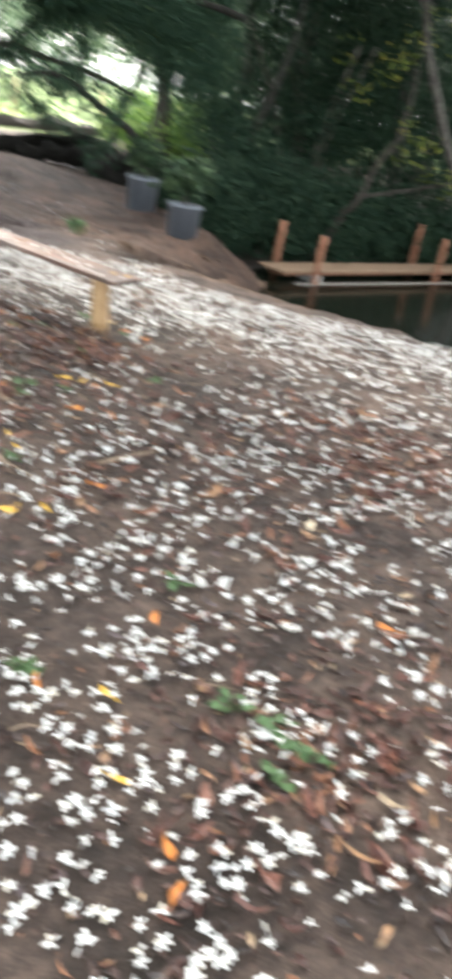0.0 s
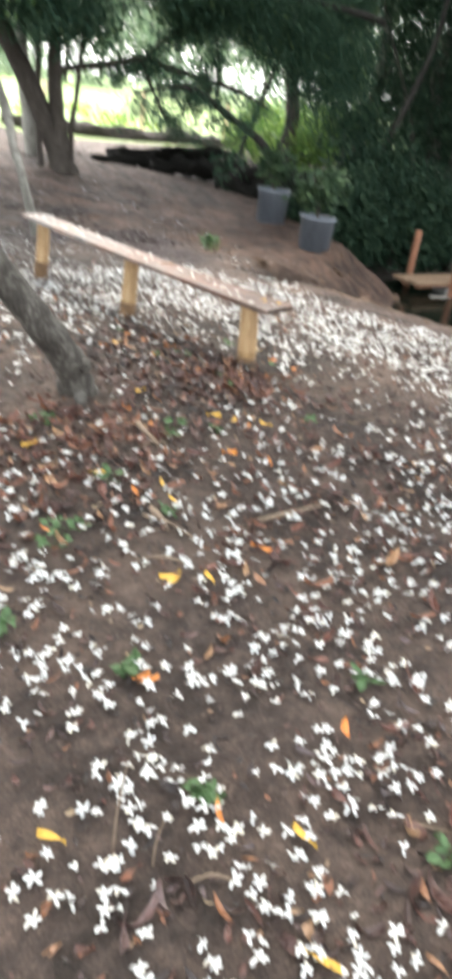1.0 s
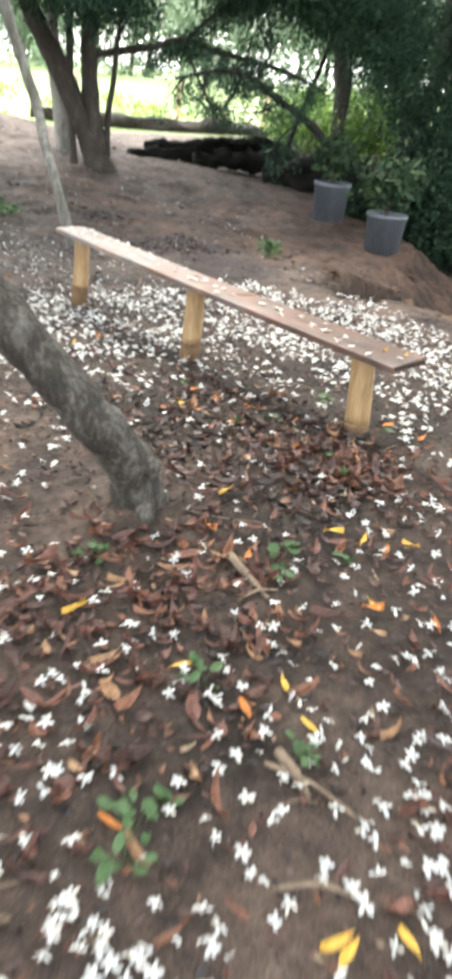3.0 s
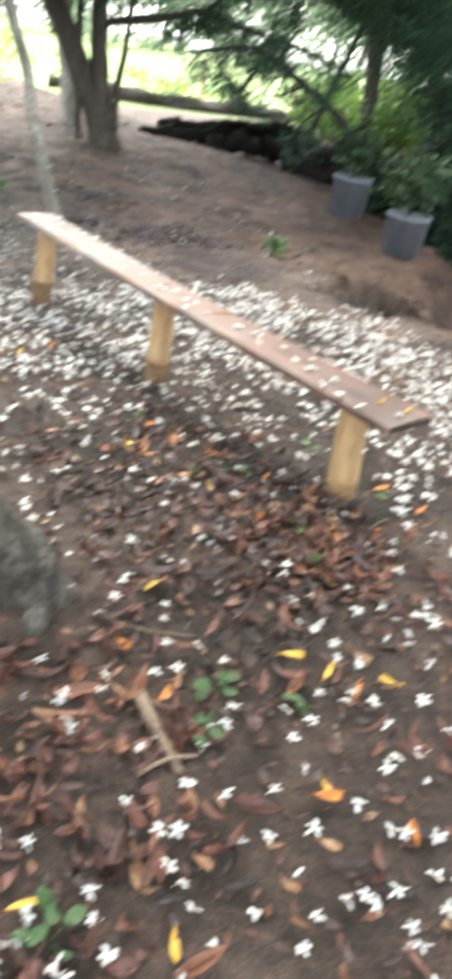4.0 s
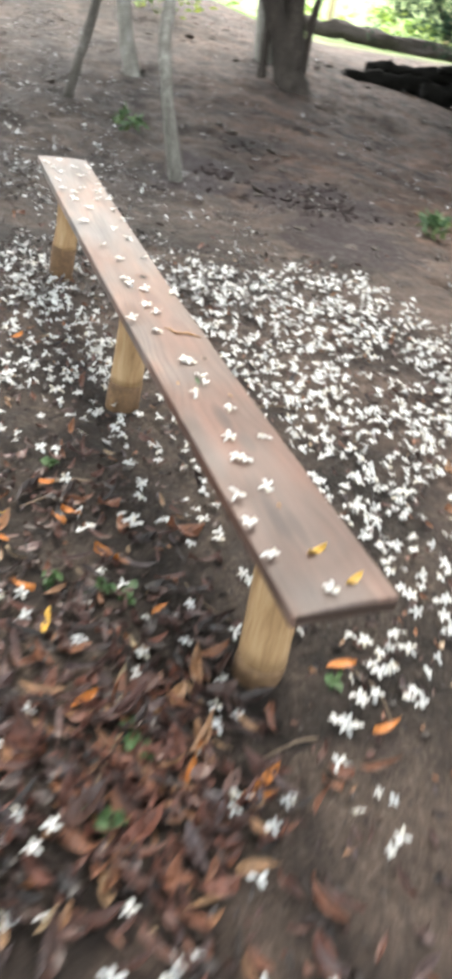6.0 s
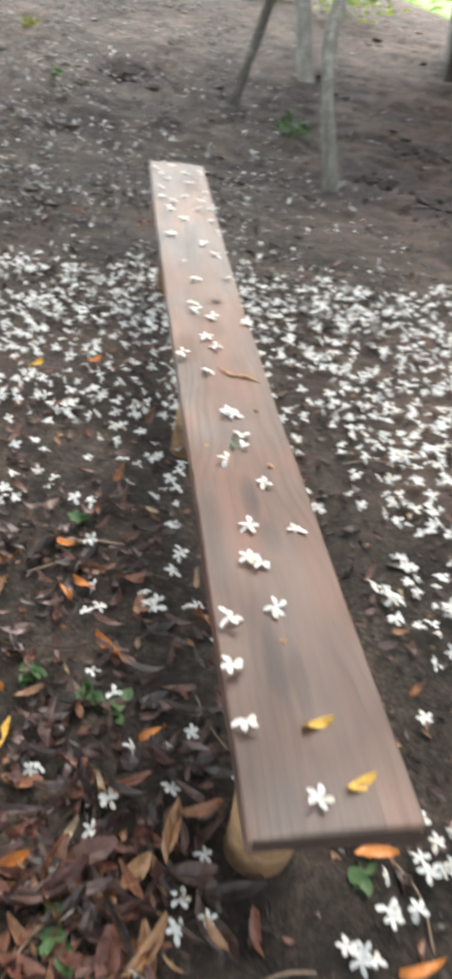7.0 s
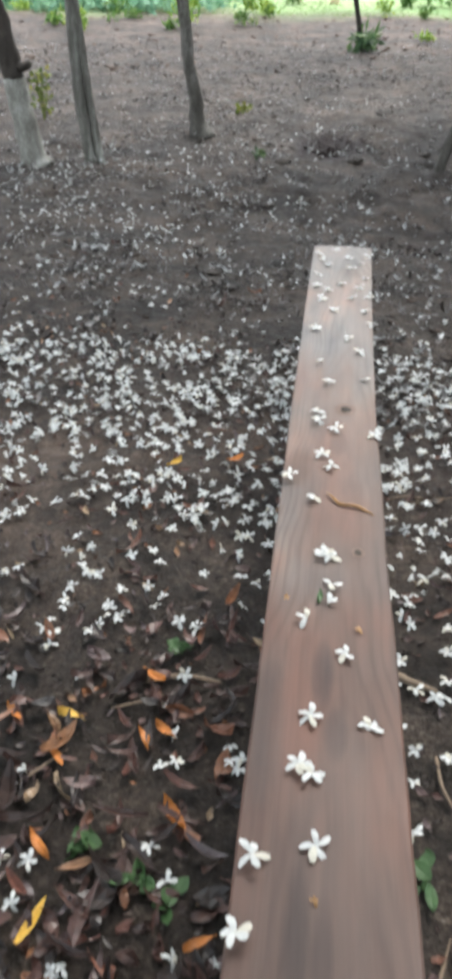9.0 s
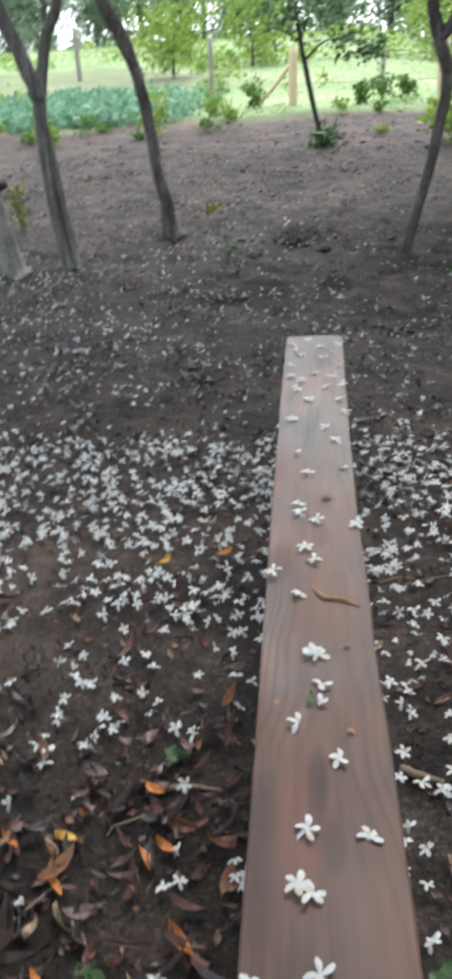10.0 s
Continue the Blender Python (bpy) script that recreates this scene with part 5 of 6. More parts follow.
def rim_fade(x, y, a, b):
    """1 within the grove's floor round the path, fading unevenly outwards."""
    r = np.hypot(x + 0.8, y + 0.6) + 0.5 * np.sin(x * 1.3 + 1) + 0.4 * np.sin(y * 1.7)
    return 1 - sm(r, a, b)


def flower_weight(x, y):
    """Share of full density: the ring under the crown's rim is thickest."""
    r = np.hypot((x + 1.2), (y + 0.1) * 0.95)
    rim = sm(r, 1.2, 2.1)
    pond = np.sqrt(((x - 10.5) / 6.5) ** 2 + ((y - 1.0) / 3.4) ** 2)
    edge = (1 - sm(y - 2.95, -0.05, 0.35)) * sm(pond, 1.29, 1.33) * (1 - sm(x - 1.55, 0.0, 0.4) * sm(y, 1.8, 2.6))
    across = 0.73 * x + 0.68 * y
    east = sm(across, -0.1, 0.5) * (0.2 * sm(x, 0.05, 0.3) + 0.8 * sm(x, 0.3, 1.1)) * (0.78 + 0.70 * sm(across, 0.35, 0.9))
    north = 1.1 * sm(y, 1.1, 2.2)
    south = 0.40 * sm(-y, 0.55, 1.7)
    bench_gap = 1 - 0.6 * np.exp(-((x - 0.1) / 0.5) ** 2 - ((y + 0.1) / 0.45) ** 2)
    w = 0.17 + 0.05 * sm(-y, 0.0, 0.5) + 0.12 * sm(y, 0.6, 1.5) * (1 - sm(x, -0.3, 0.1)) + 0.2 * sm(y, 0.3, 1.0) * sm(x, -0.3, 0.1) + rim * np.clip(np.maximum(east, north), 0, 2.0) * 0.95 + south
    return np.clip(w, 0, 1.6) * 0.65 * edge * bench_gap * rim_fade(x, y, 4.2, 6.2) * (1 - 0.6 * np.exp(-((x - 0.2) / 0.65) ** 2 - ((y + 2.15) / 0.45) ** 2))


fx, fy = clumpy(84000, (-7.0, 4.6, -7.0, 3.6), 5, flower_weight)
rng = np.random.default_rng(61)
for a, b, sp, n in ((0.17, 0.06, 0.035, 7), (0.31, 0.21, 0.06, 7), (0.30, 0.12, 0.04, 3), (0.06, -0.065, 0.02, 2), (0.123, -0.14, 0.01, 1), (-0.06, -0.10, 0.02, 1), (-0.17, -0.11, 0.03, 2), (0.42, 0.22, 0.05, 4)):
    fx, fy = np.append(fx, a + sp * rng.normal(0, 1, n)), np.append(fy, b + sp * rng.normal(0, 1, n))
v, f = strew(FLOWERS, fx, fy, ground_z(fx, fy) + 0.022, 6, 0.84, 1.2, 0.34)
tagged(raw("fallen_flowers", v, f, M_PETAL, None, "carpet of small fallen white pinwheel flowers"), category="flowers", kind="stuff")
rng = np.random.default_rng(8)
sx, sy = rng.uniform(-5, 1.4, 2400), 3.1 + 7.0 * rng.uniform(0, 1, 2400) ** 1.3
sx, sy = np.append(sx, rng.uniform(-1.3, 0.3, 70)), np.append(sy, 6.08 + 0.1 * rng.normal(0, 1, 70))
# denser petals here, partly standing in for shiny leaf glints
sx, sy = np.append(sx, -2.2 + 0.95 * rng.normal(0, 1, 1500)), np.append(sy, 5.7 + 1.0 * rng.normal(0, 1, 1500))
drift = np.array([noise.noise(Vector((a * 2, b * 2, 7))) for a, b in zip(sx, sy)])
keep = rng.uniform(0, 1, len(sx)) < 0.55 + 1.3 * drift
sx, sy = sx[keep], sy[keep]
v, f = strew(FLOWERS, sx, sy, ground_z(sx, sy) + 0.02, 9, 0.5, 1.0)
tagged(raw("scattered_petals", v, f, M_PETAL, None, "sparse white petals on the dark soil"), category="petals", kind="stuff")


def leaf_shape(ln, wd, curl, bend, seed=0, twist=0.0, n=6):
    """A pointed leaf with a raised rim and a curled tip, as vertices and faces."""
    verts, faces = [], []
    for i in range(n + 1):
        u = i / n
        w = wd * math.sin(math.pi * min(u * 0.92 + 0.05, 1)) ** 0.8 * 0.5
        z = curl * (u - 0.5) ** 2 * 4 * ln * 0.3
        y = bend * u * u * ln
        tw = twist * (u - 0.5) * wd
        verts += [(u * ln - ln / 2, y - w, z + abs(curl) * w * 0.9 + tw), (u * ln - ln / 2, y, z), (u * ln - ln / 2, y + w, z + abs(curl) * w * 1.1 - tw)]
    for i in range(n):
        a = i * 3
        faces += [(a, a + 3, a + 4, a + 1), (a + 1, a + 4, a + 5, a + 2)]
    return np.array(verts), faces


LITTER = [leaf_shape(0.048 + 0.016 * (s % 3), 0.011 + 0.0055 * (s % 4), 0.25 + 0.35 * (s % 3), 0.2 * ((s % 5) - 2), 0, 1.2 - 0.6 * (s % 5), 4) for s in range(20)]


def litter_weight(x, y):
    pile = np.exp(-((x + 0.55) / 0.55) ** 4 - ((y - 0.5) / 0.95) ** 4)
    pile2 = 0.36 * np.exp(-((x + 1.9) / 0.6) ** 2 - ((y + 0.7) / 0.5) ** 2)
    pile3 = 0.5 * np.exp(-((x + 1.9) / 0.9) ** 2 - ((y + 3.0) / 0.6) ** 2)
    return (0.15 + 0.33 * pile + pile2 + pile3) * (1 - 0.5 * sm(y, 1.8, 3.2)) * (1 - 0.8 * sm(x, 1.2, 1.9)) * rim_fade(x, y, 4.0, 6.4)


lx, ly = clumpy(62000, (-6.8, 2.4, -6.8, 5.0), 15, litter_weight)
v, f = strew(LITTER, lx, ly, ground_z(lx, ly) + 0.012, 16, 0.3, 1.05, 0.35)
tagged(raw("leaf_litter", v, f, M_LITTER, None, "curled brown dead leaves scattered on damp soil"), category="leaf litter", kind="stuff")

rng = np.random.default_rng(35)
n = 620
px, py = -0.5 + 0.36 * rng.normal(0, 1, n), 0.3 + 0.55 * rng.normal(0, 1, n)
keep = (np.hypot(px - 0.015, py - 0.235) > 0.1) & (px < 0.0)
px, py = px[keep], py[keep]
v, f = strew(LITTER, px, py, ground_z(px, py) + 0.006 + 0.026 * rng.uniform(0, 1, len(px)), 36, 0.5, 1.55, 0.16)
tagged(raw("leaf_pile", v, f, M_LITTER, None, "thick drift of dead brown leaves beside the bench"), category="leaf litter", kind="stuff")

drifts = []
for cx, cy, sp, n in ((-1.95, -0.4, 0.36, 420), (-1.4, -0.4, 0.25, 150), (-1.95, -3.15, 0.30, 260), (0.15, -2.1, 0.36, 430), (-0.5, -1.3, 0.4, 150), (-0.34, 0.0, 0.19, 300), (-1.3, -1.75, 0.35, 130)):
    drifts.append(np.array((cx, cy)) + sp * rng.normal(0, 1, (n, 2)))
px, py = np.vstack(drifts).T
keep = (np.hypot(px - 0.015, py - 0.235) > 0.1) & (np.hypot(px + 1.29, py - 0.08) > 0.17) & ~((np.abs(px) < 0.13) & (py > -0.02))
px, py = px[keep], py[keep]
v, f = strew(LITTER, px, py, ground_z(px, py) + 0.008 + 0.012 * rng.uniform(0, 1, len(px)), 38, 0.5, 1.45, 0.18)
tagged(raw("red_leaf_drift", v, f, M_RED_LITTER, None, "matted drifts of damp red-brown leaves"), category="leaf litter", kind="stuff")

# crumbs of soil and shredded bits of leaf
BITS = [leaf_shape(0.016 + 0.006 * (s % 3), 0.009 + 0.003 * (s % 3), 0.5, 0.2 * ((s % 3) - 1), 0, 0.6, 2) for s in range(6)]
rng = np.random.default_rng(25)
n = 16000
bx, by = rng.uniform(-4.2, 1.9, n), rng.uniform(-4.2, 3.4, n)
bits_v, bits_f = strew(BITS, bx, by, ground_z(bx, by) + 0.010, 26, 0.6, 1.5, 0.4)
tagged(raw("leaf_crumbs", bits_v, bits_f, M_LITTER, None, "crumbled bits of dead leaf on the soil"), category="leaf litter", kind="stuff")
n = 30000
by = 2.4 + 11.5 * rng.uniform(0, 1, n) ** 1.3
bx = rng.uniform(-1, 1, n) * (2.6 + 0.30 * by) + 0.12 * by
drift = np.array([noise.noise(Vector((a * 1.7, b * 1.7, 9))) + 0.6 * noise.noise(Vector((a * 5, b * 5, 2))) for a, b in zip(bx, by)])
keep = (rng.uniform(0, 1, n) > 0.9 * sm(bx, 0.6, 1.8)) & (rng.uniform(0, 1, n) < 0.3 + 2.2 * drift)
bx, by = bx[keep], by[keep]
bits_v, bits_f = strew(BITS, bx, by, ground_z(bx, by) + 0.02, 27, 0.6, 2.2, 0.6)
tagged(raw("far_leaf_crumbs", bits_v, bits_f, M_PALE_BITS, None, "pale grey bits of dead leaf on dark soil, glints painted in"), category="leaf litter", kind="stuff")

# larger dead leaves in drifts beyond the bench, the palest painting glints
n = 15000
by = 2.8 + 12.0 * rng.uniform(0, 1, n) ** 1.2
bx = rng.uniform(-1, 1, n) * (2.4 + 0.30 * by) + 0.06 * by
drift = np.array([noise.noise(Vector((a * 1.3, b * 1.3, 19))) + 0.7 * noise.noise(Vector((a * 4, b * 4, 12))) for a, b in zip(bx, by)])
keep = (rng.uniform(0, 1, n) > 0.9 * sm(bx - 0.1 * by, 0.3, 1.5)) & (rng.uniform(0, 1, n) < 0.2 + 2.2 * drift)
bx, by = bx[keep], by[keep]
v, f = strew(LITTER, bx, by, ground_z(bx, by) + 0.015, 37, 0.35, 0.95, 0.4)
tagged(raw("pale_leaf_litter", v, f, M_GREY_LEAF, None, "grey and brown dead leaves in drifts on dark soil, glints painted pale"), category="leaf litter", kind="stuff")


def clod_mesh(seed):
    bm = bmesh.new()
    bmesh.ops.create_icosphere(bm, subdivisions=1, radius=1)
    r = np.random.default_rng(seed)
    out = np.array([np.array(v.co) * r.uniform(0.6, 1.15) * (1, 1, 0.42) for v in bm.verts])
    fs = [tuple(v.index for v in q.verts) for q in bm.faces]
    bm.free()
    return out, fs


CLODS = [clod_mesh(s) for s in range(5)]
n = 2600
cy = 3.2 + 12.5 * rng.uniform(0, 1, n) ** 1.25
cx = rng.uniform(-1, 1, n) * (2.6 + 0.34 * cy) + 0.2 * cy
drift = np.array([noise.noise(Vector((a * 1.1, b * 1.1, 4))) for a, b in zip(cx, cy)])
keep = rng.uniform(0, 1, n) < 0.25 + 1.6 * drift
cx, cy = cx[keep], cy[keep]
v, f = strew(CLODS, cx, cy, ground_z(cx, cy) - 0.004, 28, 0.006, 0.034, 0.3)
tagged(raw("soil_clods", v, f, M_CLOD, None, "small dark clods of earth"), category="soil", kind="stuff")
n = 900
cy = 3.6 + 11.5 * rng.uniform(0, 1, n) ** 1.1
cx = rng.uniform(-1, 1, n) * (2.4 + 0.32 * cy) + 0.12 * cy
drift = np.array([noise.noise(Vector((a * 0.8, b * 0.8, 14))) for a, b in zip(cx, cy)])
keep = rng.uniform(0, 1, n) < 0.3 + 1.8 * drift
cx, cy = cx[keep], cy[keep]
v, f = strew(CLODS, cx, cy, ground_z(cx, cy) - 0.008, 30, 0.025, 0.085, 0.2)
tagged(raw("matted_clumps", v, f, M_MAT, None, "flat dark clumps of matted leaves and soil"), category="soil", kind="stuff")
n = 700
cy = rng.uniform(11.8, 18.6, n)
cx = rng.uniform(-9, 6, n)
v, f = strew(CLODS, cx, cy, ground_z(cx, cy) - 0.008, 40, 0.015, 0.07, 0.25)
tagged(raw("tilled_clods", v, f, M_TILL, None, "reddish-brown clods of tilled soil by the meadow"), category="soil", kind="stuff")
spots = []
for a, b, r, k in ((2.4, 5.0, 0.40, 120), (2.45, 4.8, 0.3, 60), (1.75, 5.8, 0.2, 50), (2.05, 4.35, 0.2, 40), (1.35, 5.15, 0.2, 26), (-0.13, 8.0, 0.24, 70), (0.55, 5.25, 0.28, 36), (2.35, 6.5, 0.2, 30)):
    spots.append(np.array((a, b)) + r * rng.normal(0, 0.6, (k, 2)))
cx, cy = np.vstack(spots).T
v, f = strew(CLODS, cx, cy, ground_z(cx, cy) + 0.002, 39, 0.008, 0.042, 0.5)
tagged(raw("dug_clumps", v, f, M_DUG, None, "dark clumps of dug earth and roots"), category="soil", kind="stuff")
n = 1100
cx = rng.uniform(1.9, 7.0, n)
cy = rng.uniform(0.4, 5.2, n)
drift = np.array([noise.noise(Vector((a * 1.6, b * 1.6, 24))) for a, b in zip(cx, cy)])
keep = (rng.uniform(0, 1, n) < 0.3 + 1.8 * drift) & (cx > 2.3 + 0.6 * sm(cy, 2.8, 3.6))
cx, cy = cx[keep], cy[keep]
half = len(cx) // 4
v1, f1 = strew(CLODS, cx[half:], cy[half:], ground_z(cx[half:], cy[half:]) - 0.003, 29, 0.01, 0.045, 0.4)
v2, f2 = strew(CLODS, cx[:half], cy[:half], ground_z(cx[:half], cy[:half]) - 0.01, 31, 0.04, 0.12, 0.4)
v, f = join([(v1, f1), (v2, f2)])
tagged(raw("bank_clods", v, f, M_BANK, None, "loose brown clods on the eroded bank"), category="soil", kind="stuff")


def place_flower(x, y, z, k, turn):
    v, f = FLOWERS[k % 14]
    ob = raw("flower", v, f, M_PETAL, None, "white five-petalled flower lying on the bench plank")
    ob.matrix_world = pose(x, y, z, 6 * math.sin(k), 6 * math.cos(k * 2), turn) @ Matrix.Diagonal((1.12, 1.12, 1.0, 1))
    tagged(ob, category="flower", group="flowers on the bench")


BENCH_FLOWERS = (
    (-0.094, 2.88), (-0.075, 2.80), (-0.055, 2.73), (-0.007, 2.52), (0.056, 2.485), (-0.067, 2.364), (-0.025, 2.26), (0.079, 2.60), (0.074, 2.256), (-0.078, 2.10), (0.019, 2.02), (-0.066, 1.85),
    (0.060, 1.74), (-0.029, 1.716), (-0.053, 1.545), (-0.05, 1.50), (-0.009, 1.46), (-0.038, 1.337), (-0.016, 1.286), (-0.105, 1.24), (0.082, 1.44), (-0.049, 1.16), (-0.024, 0.97), (-0.012, 0.962), (-0.008, 0.88),
    (-0.012, 0.833), (-0.047, 0.786), (0.019, 0.713), (-0.031, 0.58), (0.052, 0.571), (-0.044, 0.495), (-0.025, 0.481), (-0.092, 0.355), (-0.017, 0.376), (-0.101, 0.258), (-0.093, 0.162), (-0.019, 0.043),
    (-0.03, 2.93), (0.03, 2.70), (0.062, 2.76), (-0.085, 2.62), (0.085, 2.40), (0.03, 2.38), (0.088, 2.15), (0.05, 1.93), (-0.09, 2.50), (0.092, 2.86), (-0.05, 2.45), (0.02, 2.83))
rng = np.random.default_rng(17)
for k, (x, y) in enumerate(BENCH_FLOWERS):
    place_flower(x, y, BENCH_H - 0.002, k, rng.uniform(0, 360))


def fallen_leaf(x, y, z, turn, ln, wd, mat, label, group, curl=0.3):
    v, f = leaf_shape(ln, wd * 0.85, curl, 0.3 * math.sin(x * 91 + y * 57), 0, 1.2 * math.sin(x * 37 + y * 71))
    ob = raw("fallen_leaf", v, f, mat, None, label)
    ob.matrix_world = pose(x, y, z, 4, -3, turn)
    tagged(ob, category="leaf", group=group)


fallen_leaf(0.004, 0.153, BENCH_H + 0.001, 6, 0.045, 0.016, M_YELLOW, "yellow leaf lying on the bench plank", "leaves on the bench")
fallen_leaf(0.042, 0.058, BENCH_H + 0.002, 8, 0.045, 0.02, M_YELLOW, "yellow leaf lying on the bench plank", "leaves on the bench")
v, f = tube([(-0.022, 1.182, 0.0), (-0.008, 1.160, 0.003), (0.005, 1.143, 0.001), (0.036, 1.137, 0.003), (0.072, 1.114, 0.001)], [0.001, 0.0024, 0.0034, 0.0036, 0.0012], 6, 4, 0.15, 3)
ob = raw("curled_leaf", v, f, M_DRY_CURL, None, "narrow rolled yellow-brown dry leaf on the bench plank", True)
ob.location = (0, 0, BENCH_H - 0.002)
tagged(ob, category="leaf", group="leaves on the bench")
for k, (x, y, s) in enumerate(((-0.016, 0.306, 0.36), (-0.083, 0.836, 0.36), (0.038, 0.770, 0.42), (-0.05, 1.846, 0.4))):
    v, f = FLOWERS[7 + k]
    ob = raw("dried_flower", v * s, f, M_DRY_CURL, None, "shrivelled brown flower lying on the bench plank")
    ob.matrix_world = pose(x, y, BENCH_H + 0.001, 12, -8, 70 * k)
    tagged(ob, category="flower", group="dried flowers on the bench")
fallen_leaf(-0.024, 0.845, BENCH_H + 0.001, 70, 0.03, 0.012, M_SEEDLING, "small green leaf on the bench plank", "leaves on the bench")


# ---- single bright leaves on the ground ----
def on_ground(x, y, up=0.02):
    return x, y, float(ground_z(x, y)) + up


YELLOW_LEAVES = (
    (-2.50, -2.80, 150), (-2.79, -2.24, 155), (-1.93, -1.53, 20), (-1.93, -1.55, 60), (-1.81, -1.61, 110), (-1.83, -0.35, 40), (-1.82, -0.34, 50),
    (-1.71, -0.71, 45), (-1.52, -0.92, 120), (-1.03, -0.80, 140), (-1.57, -1.09, 125), (-0.99, 0.01, 70), (-0.75, -0.51, 75), (-0.62, -0.62, 160),
    (-0.458, 0.458, 120), (-0.80, -0.40, 30), (-0.524, 0.915, 48), (0.279, 0.424, 61), (-0.51, 2.02, 100), (-2.32, -2.57, 130))
ORANGE_LEAVES = (
    (-2.45, -2.40, 125), (-2.55, -3.03, 120), (-2.62, -3.12, 80), (-1.34, -2.90, 140), (-1.98, -2.38, 110), (-2.32, -1.91, 30), (-2.31, -1.93, 30),
    (-1.50, -1.54, 150), (-1.04, -0.81, 20), (-1.67, -0.95, 100), (-2.14, -1.05, 150), (-0.94, -0.99, 95), (-1.21, -0.19, 160), (-1.19, -0.39, 60), (-0.73, -0.60, 80),
    (-0.496, 0.596, -18), (-0.242, -0.012, 92), (-0.205, 0.022, -36), (-0.18, 0.466, 87), (-0.42, 0.213, 87), (-0.351, 0.871, 1), (-0.316, 0.893, 11), (-0.31, 2.07, 60), (-0.26, 0.69, -5), (-0.518, 0.802, 17), (-0.643, 0.901, 16), (-0.372, 1.042, 9), (-0.24, 0.081, 108), (0.224, 0.0, 40), (-0.10, -0.06, 70), (-0.13, -0.10, 20), (0.20, 0.21, 60))
rng = np.random.default_rng(51)
for k, (x, y, a) in enumerate(YELLOW_LEAVES):
    fallen_leaf(*on_ground(x, y), a - 45, rng.uniform(0.06, 0.085), rng.uniform(0.018, 0.026), M_YELLOW, "bright yellow fallen leaf on damp soil", "yellow leaves on the ground", rng.uniform(0.15, 0.5))
for k, (x, y, a) in enumerate(ORANGE_LEAVES):
    fallen_leaf(*on_ground(x, y), a - 45, rng.uniform(0.055, 0.085), rng.uniform(0.018, 0.03), M_ORANGE, "orange-brown fallen leaf on damp soil", "orange leaves on the ground", rng.uniform(0.15, 0.6))


# ---- seedlings ----
def seedling(x, y, size, n, seed):
    rng = np.random.default_rng(seed)
    e = empty("seedling", on_ground(x, y, 0.0), label="small green broad-leaved seedling growing from the soil", category="seedling", group="seedlings")
    for q in range(n):
        a, r, h = rng.uniform(0, 6.283), size * rng.uniform(0.15, 1.0), size * rng.uniform(0.25, 0.7)
        v, f = leaf_shape(0.037 * rng.uniform(0.7, 1.4), 0.027 * rng.uniform(0.75, 1.3), 0.25, 0.08, 0, rng.normal(0, 0.5))
        m = np.array(Euler((rng.normal(0, 0.35), rng.normal(0, 0.35), a)).to_matrix())
        raw("leaf", v @ m.T + (r * math.cos(a), r * math.sin(a), h), f, M_SEEDLING, e)
        v, f = tube([(0, 0, -0.01), (r * 0.5 * math.cos(a), r * 0.5 * math.sin(a), h * 0.6), (r * math.cos(a), r * math.sin(a), h)], [0.0016, 0.0013, 0.001], 4, 2, 0, q)
        raw("stalk", v, f, M_SEEDLING, e)


SEEDLINGS = (
    (-2.08, -2.81, 0.07), (-2.05, -2.93, 0.08), (-2.07, -3.06, 0.09), (-2.19, -3.06, 0.05), (-2.44, -2.34, 0.06), (-2.35, -1.86, 0.07), (-2.43, -2.34, 0.06), (-2.07, -2.79, 0.05),
    (-2.11, -1.09, 0.1), (-1.75, -2.27, 0.06), (-1.70, -0.79, 0.07), (-2.54, -1.49, 0.06), (-2.32, -1.85, 0.06), (-2.50, -0.96, 0.08), (-2.16, -1.14, 0.1), (-1.66, -1.12, 0.07),
    (-2.01, -1.09, 0.06), (-1.64, -0.13, 0.08), (-1.07, -0.44, 0.07), (-1.17, -0.53, 0.06), (-1.02, -0.39, 0.05), (-0.90, -0.56, 0.05), (-0.36, -0.65, 0.07), (-0.32, 0.09, 0.05),
    (-0.44, -0.06, 0.06), (0.175, 0.175, 0.035), (-0.24, 0.53, 0.05), (-0.30, 0.56, 0.04), (-0.41, 0.62, 0.04), (-0.33, 1.15, 0.04), (0.20, 0.62, 0.05))
for k, (x, y, s) in enumerate(SEEDLINGS):
    seedling(x, y, s * 0.85, 3 + int(s * 55), 400 + k)


# ---- sticks ----
def stick(pts, r, seed, label="dry bare twig lying on the soil"):
    p = [(x, y, float(ground_z(x, y)) + r * 0.8 + dz) for x, y, dz in pts]
    b = np.array(p[0])
    v, f = tube(np.array(p) - b, [r, r * 0.9, r * 0.6], 7, 5, 0.1, seed)
    ob = raw("twig", v, f, M_TWIG, None, label, True)
    ob.location = b
    tagged(ob, category="twig", group="twigs on the ground")


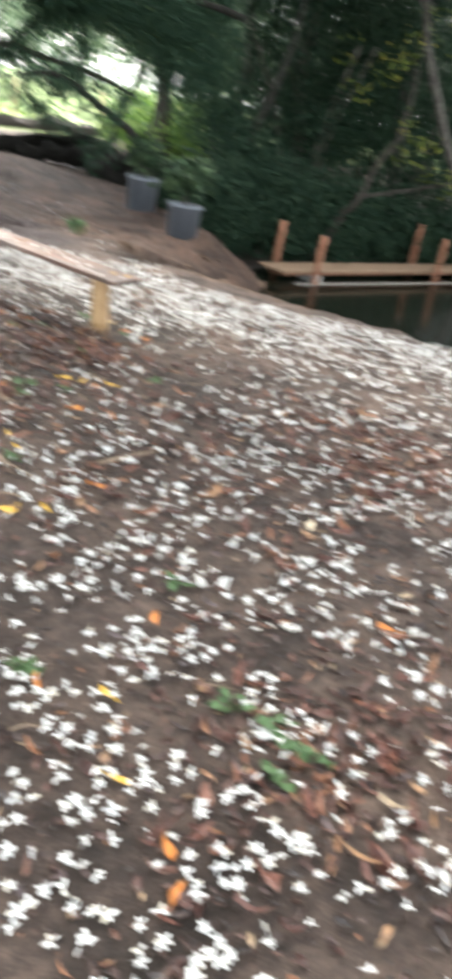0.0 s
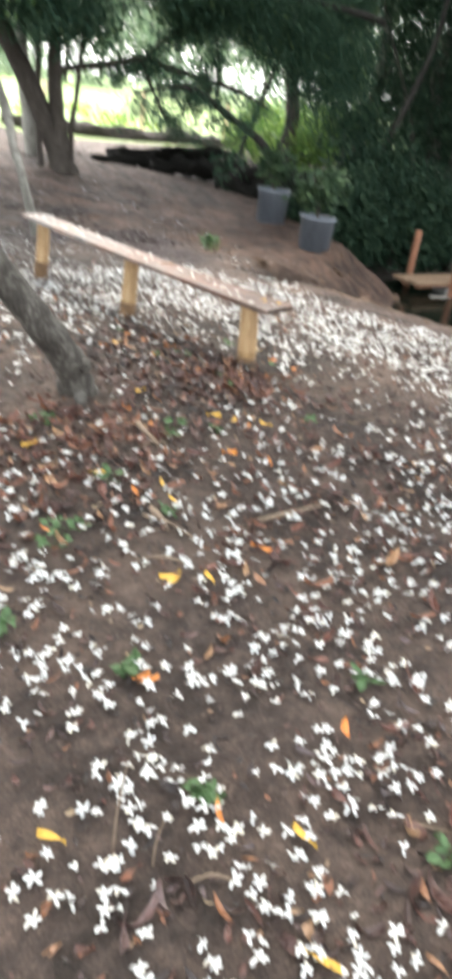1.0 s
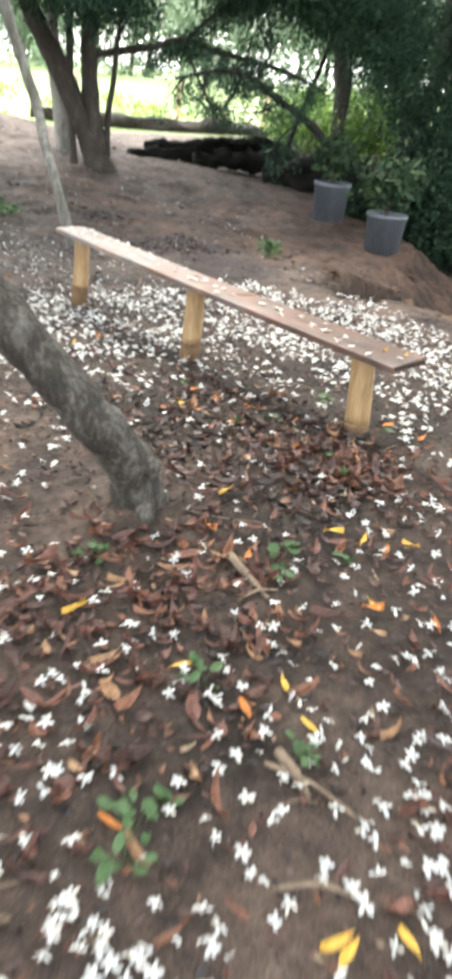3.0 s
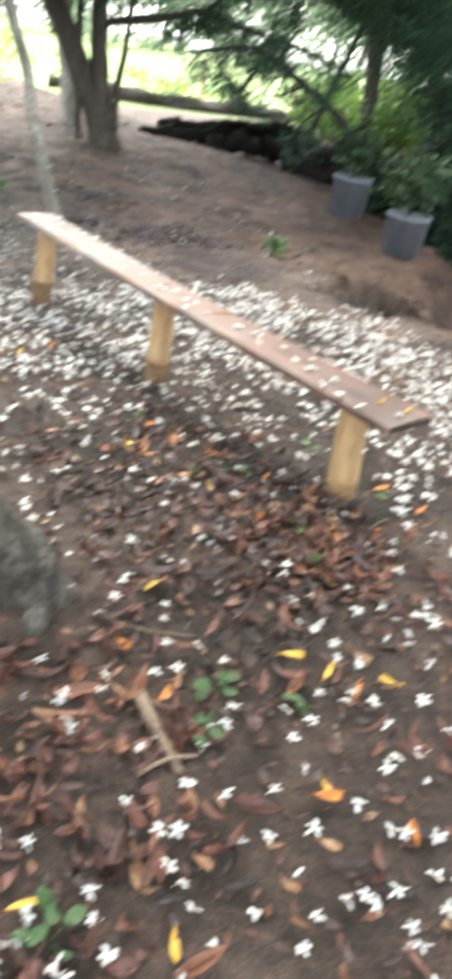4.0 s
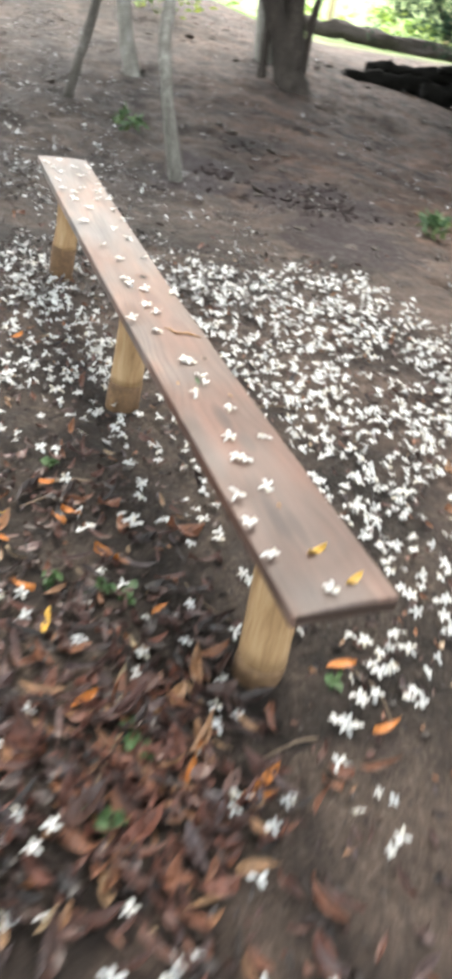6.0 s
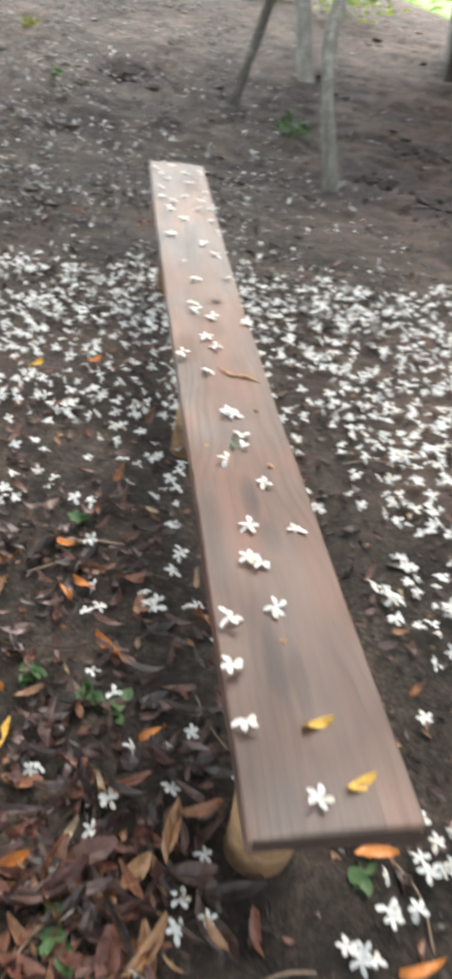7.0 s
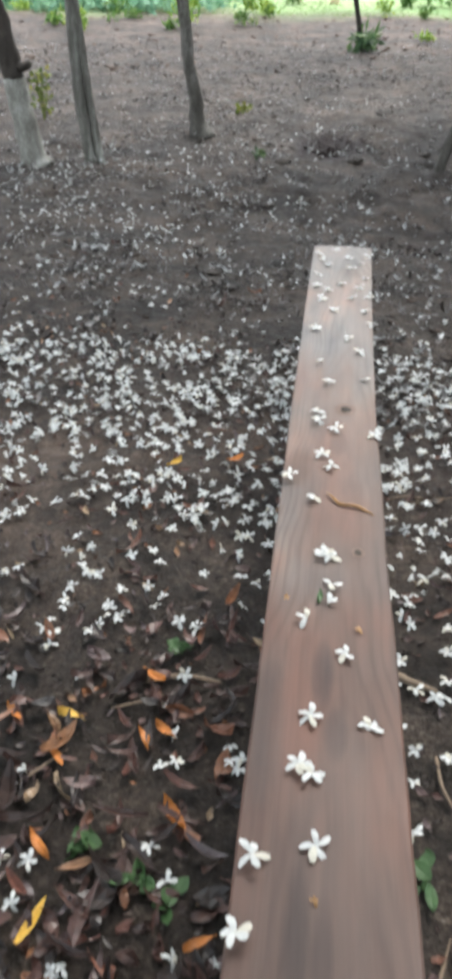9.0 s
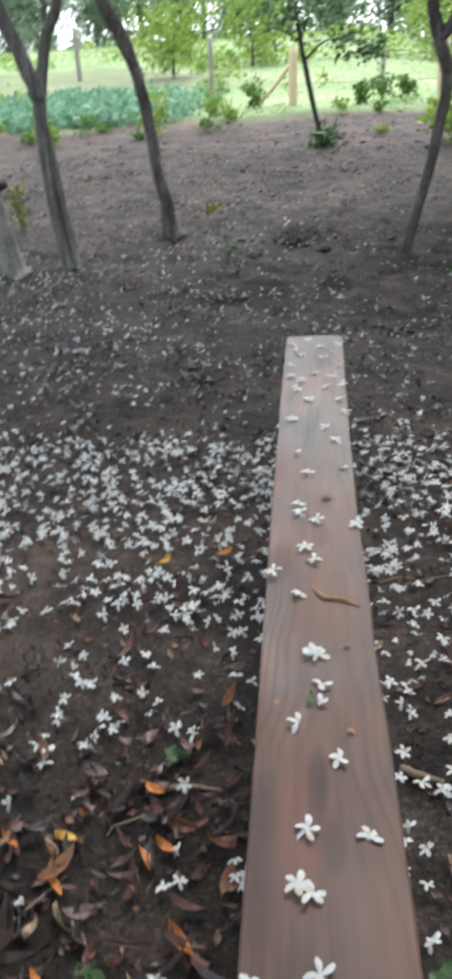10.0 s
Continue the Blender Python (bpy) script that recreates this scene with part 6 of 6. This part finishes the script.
stick([(-1.26, -0.37, 0.02), (-1.275, -0.48, 0.01), (-1.29, -0.60, 0)], 0.016, 1, "short thick pale broken stick on the soil")
stick([(-1.70, -1.10, 0.01), (-1.71, -1.17, 0.01), (-1.73, -1.24, 0)], 0.014, 2, "short thick pale broken stick on the soil")
stick([(-1.36, -1.37, 0.01), (-1.2, -1.40, 0.02), (-1.0, -1.40, 0.01)], 0.009, 3)
stick([(-1.95, -1.36, 0.0), (-1.87, -1.42, 0.02), (-1.80, -1.51, 0)], 0.005, 4)
stick([(-1.74, -1.10, 0.0), (-1.70, -1.2, 0.01), (-1.67, -1.34, 0)], 0.007, 5)
stick([(-0.50, -0.10, 0.0), (-0.42, 0.02, 0.02), (-0.34, 0.15, 0)], 0.004, 6)
stick([(-0.08, 0.0, 0.0), (0.02, 0.02, 0.01), (0.11, 0.01, 0)], 0.003, 7)
stick([(-0.40, 1.04, 0.0), (-0.31, 1.06, 0.01), (-0.22, 1.06, 0)], 0.006, 8)
stick([(0.17, 1.14, 0.0), (0.21, 1.11, 0.01), (0.26, 1.10, 0)], 0.009, 9, "pale greenish twig on the soil")
stick([(-0.62, 0.68, 0.0), (-0.56, 0.75, 0.01), (-0.51, 0.83, 0)], 0.004, 10)
stick([(-1.37, -0.55, 0.0), (-1.3, -0.56, 0.02), (-1.22, -0.57, 0)], 0.006, 11)
rng = np.random.default_rng(77)
for k in range(30):
    x, y, a, s = rng.uniform(-3.2, 1.2), rng.uniform(-3.6, 3.0), rng.uniform(0, 6.28), rng.uniform(0.05, 0.16)
    stick([(x, y, 0), (x + s * math.cos(a), y + s * math.sin(a), 0.01), (x + 2 * s * math.cos(a + 0.2), y + 2 * s * math.sin(a + 0.2), 0)], rng.uniform(0.0018, 0.004), 20 + k)


# ---- weeds ----
def weed(x, y, r, h, n, mat, seed, leaf=0.1, label="leafy green weed on bare soil"):
    e = empty("weed", on_ground(x, y, 0), label=label, category="weed", group="weeds")
    for q in range(3):
        v, f = tube([(0, 0, -0.02), (r * 0.3 * (q - 1), 0.02, h * 0.5), (r * 0.6 * (q - 1), 0, h)], [0.006, 0.005, 0.003], 5, 3, 0, q)
        raw("stem", v, f, mat, e)
    v, f = leaf_cloud(blob_centres((0, 0, h * 0.6), (r, r, h * 0.6), n, seed), 8, 0.1 * (h + r), leaf, leaf * 0.5, seed, -0.1)
    raw("foliage", v, f, mat, e)


weed(3.28, 3.05, 0.12, 0.2, 10, M_FOL_MID, 1, 0.08)
weed(3.1, 4.3, 0.1, 0.16, 8, M_SEEDLING, 2)
weed(1.27, 6.74, 0.2, 0.14, 9, M_SEEDLING, 3, 0.08)
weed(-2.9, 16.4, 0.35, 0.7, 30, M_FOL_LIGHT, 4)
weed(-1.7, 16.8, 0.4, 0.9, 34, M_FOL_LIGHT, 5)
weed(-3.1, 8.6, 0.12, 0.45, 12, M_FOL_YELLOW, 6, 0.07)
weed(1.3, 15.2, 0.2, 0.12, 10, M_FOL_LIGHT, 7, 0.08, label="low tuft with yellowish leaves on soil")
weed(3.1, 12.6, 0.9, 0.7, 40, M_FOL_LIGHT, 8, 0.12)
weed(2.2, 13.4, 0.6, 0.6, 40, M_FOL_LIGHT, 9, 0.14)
weed(5.8, 1.9, 0.5, 0.3, 40, M_FOL_MID, 10)
weed(7.3, 0.7, 0.5, 0.35, 40, M_FOL_MID, 11)
rng = np.random.default_rng(66)
for k in range(16):
    x, y = rng.uniform(-7, 4.5), rng.uniform(15.6, 18.6)
    weed(x, y, rng.uniform(0.12, 0.3), rng.uniform(0.1, 0.35), 10, (M_FOL_LIGHT, M_FOL_FRESH)[k % 2], 200 + k, 0.1, label="low green tuft at the edge of bare soil")
for k, (x, y, r, h) in enumerate(((1.2, 20.2, 0.22, 0.4), (1.7, 20.8, 0.3, 0.55), (2.2, 20.4, 0.25, 0.45), (-1.25, 20.6, 0.28, 0.55))):
    weed(x, y, r, h, 26, M_FOL_FRESH, 260 + k, 0.13, label="tall leafy weed beside the timber fence")
weed(-1.1, 9.3, 0.12, 0.06, 5, M_FOL_YELLOW, 12, 0.06)
weed(-0.75, 7.3, 0.08, 0.05, 4, M_SEEDLING, 13, 0.06)


# dead upright stems and a pale dry leaf among the flowers
def dead_stem(x, y, h, seed):
    v, f = tube([(0, 0, -0.03), (0.006, 0.004, h * 0.5), (0.018, 0.0, h)], [0.0035, 0.003, 0.0018], 6, 4, 0.08, seed)
    ob = raw("dead_stem", v, f, M_TWIG, None, "thin leafless dead stem standing in the soil", True)
    ob.location = on_ground(x, y, 0.0)
    tagged(ob, category="twig", group="dead stems")


dead_stem(-2.70, -2.34, 0.26, 1)
dead_stem(-2.64, -2.41, 0.12, 2)
fallen_leaf(*on_ground(-0.99, -2.28, 0.025), 30, 0.055, 0.06, M_DRY, "pale beige dried leaf on the soil", "pale leaves on the ground", 0.4)
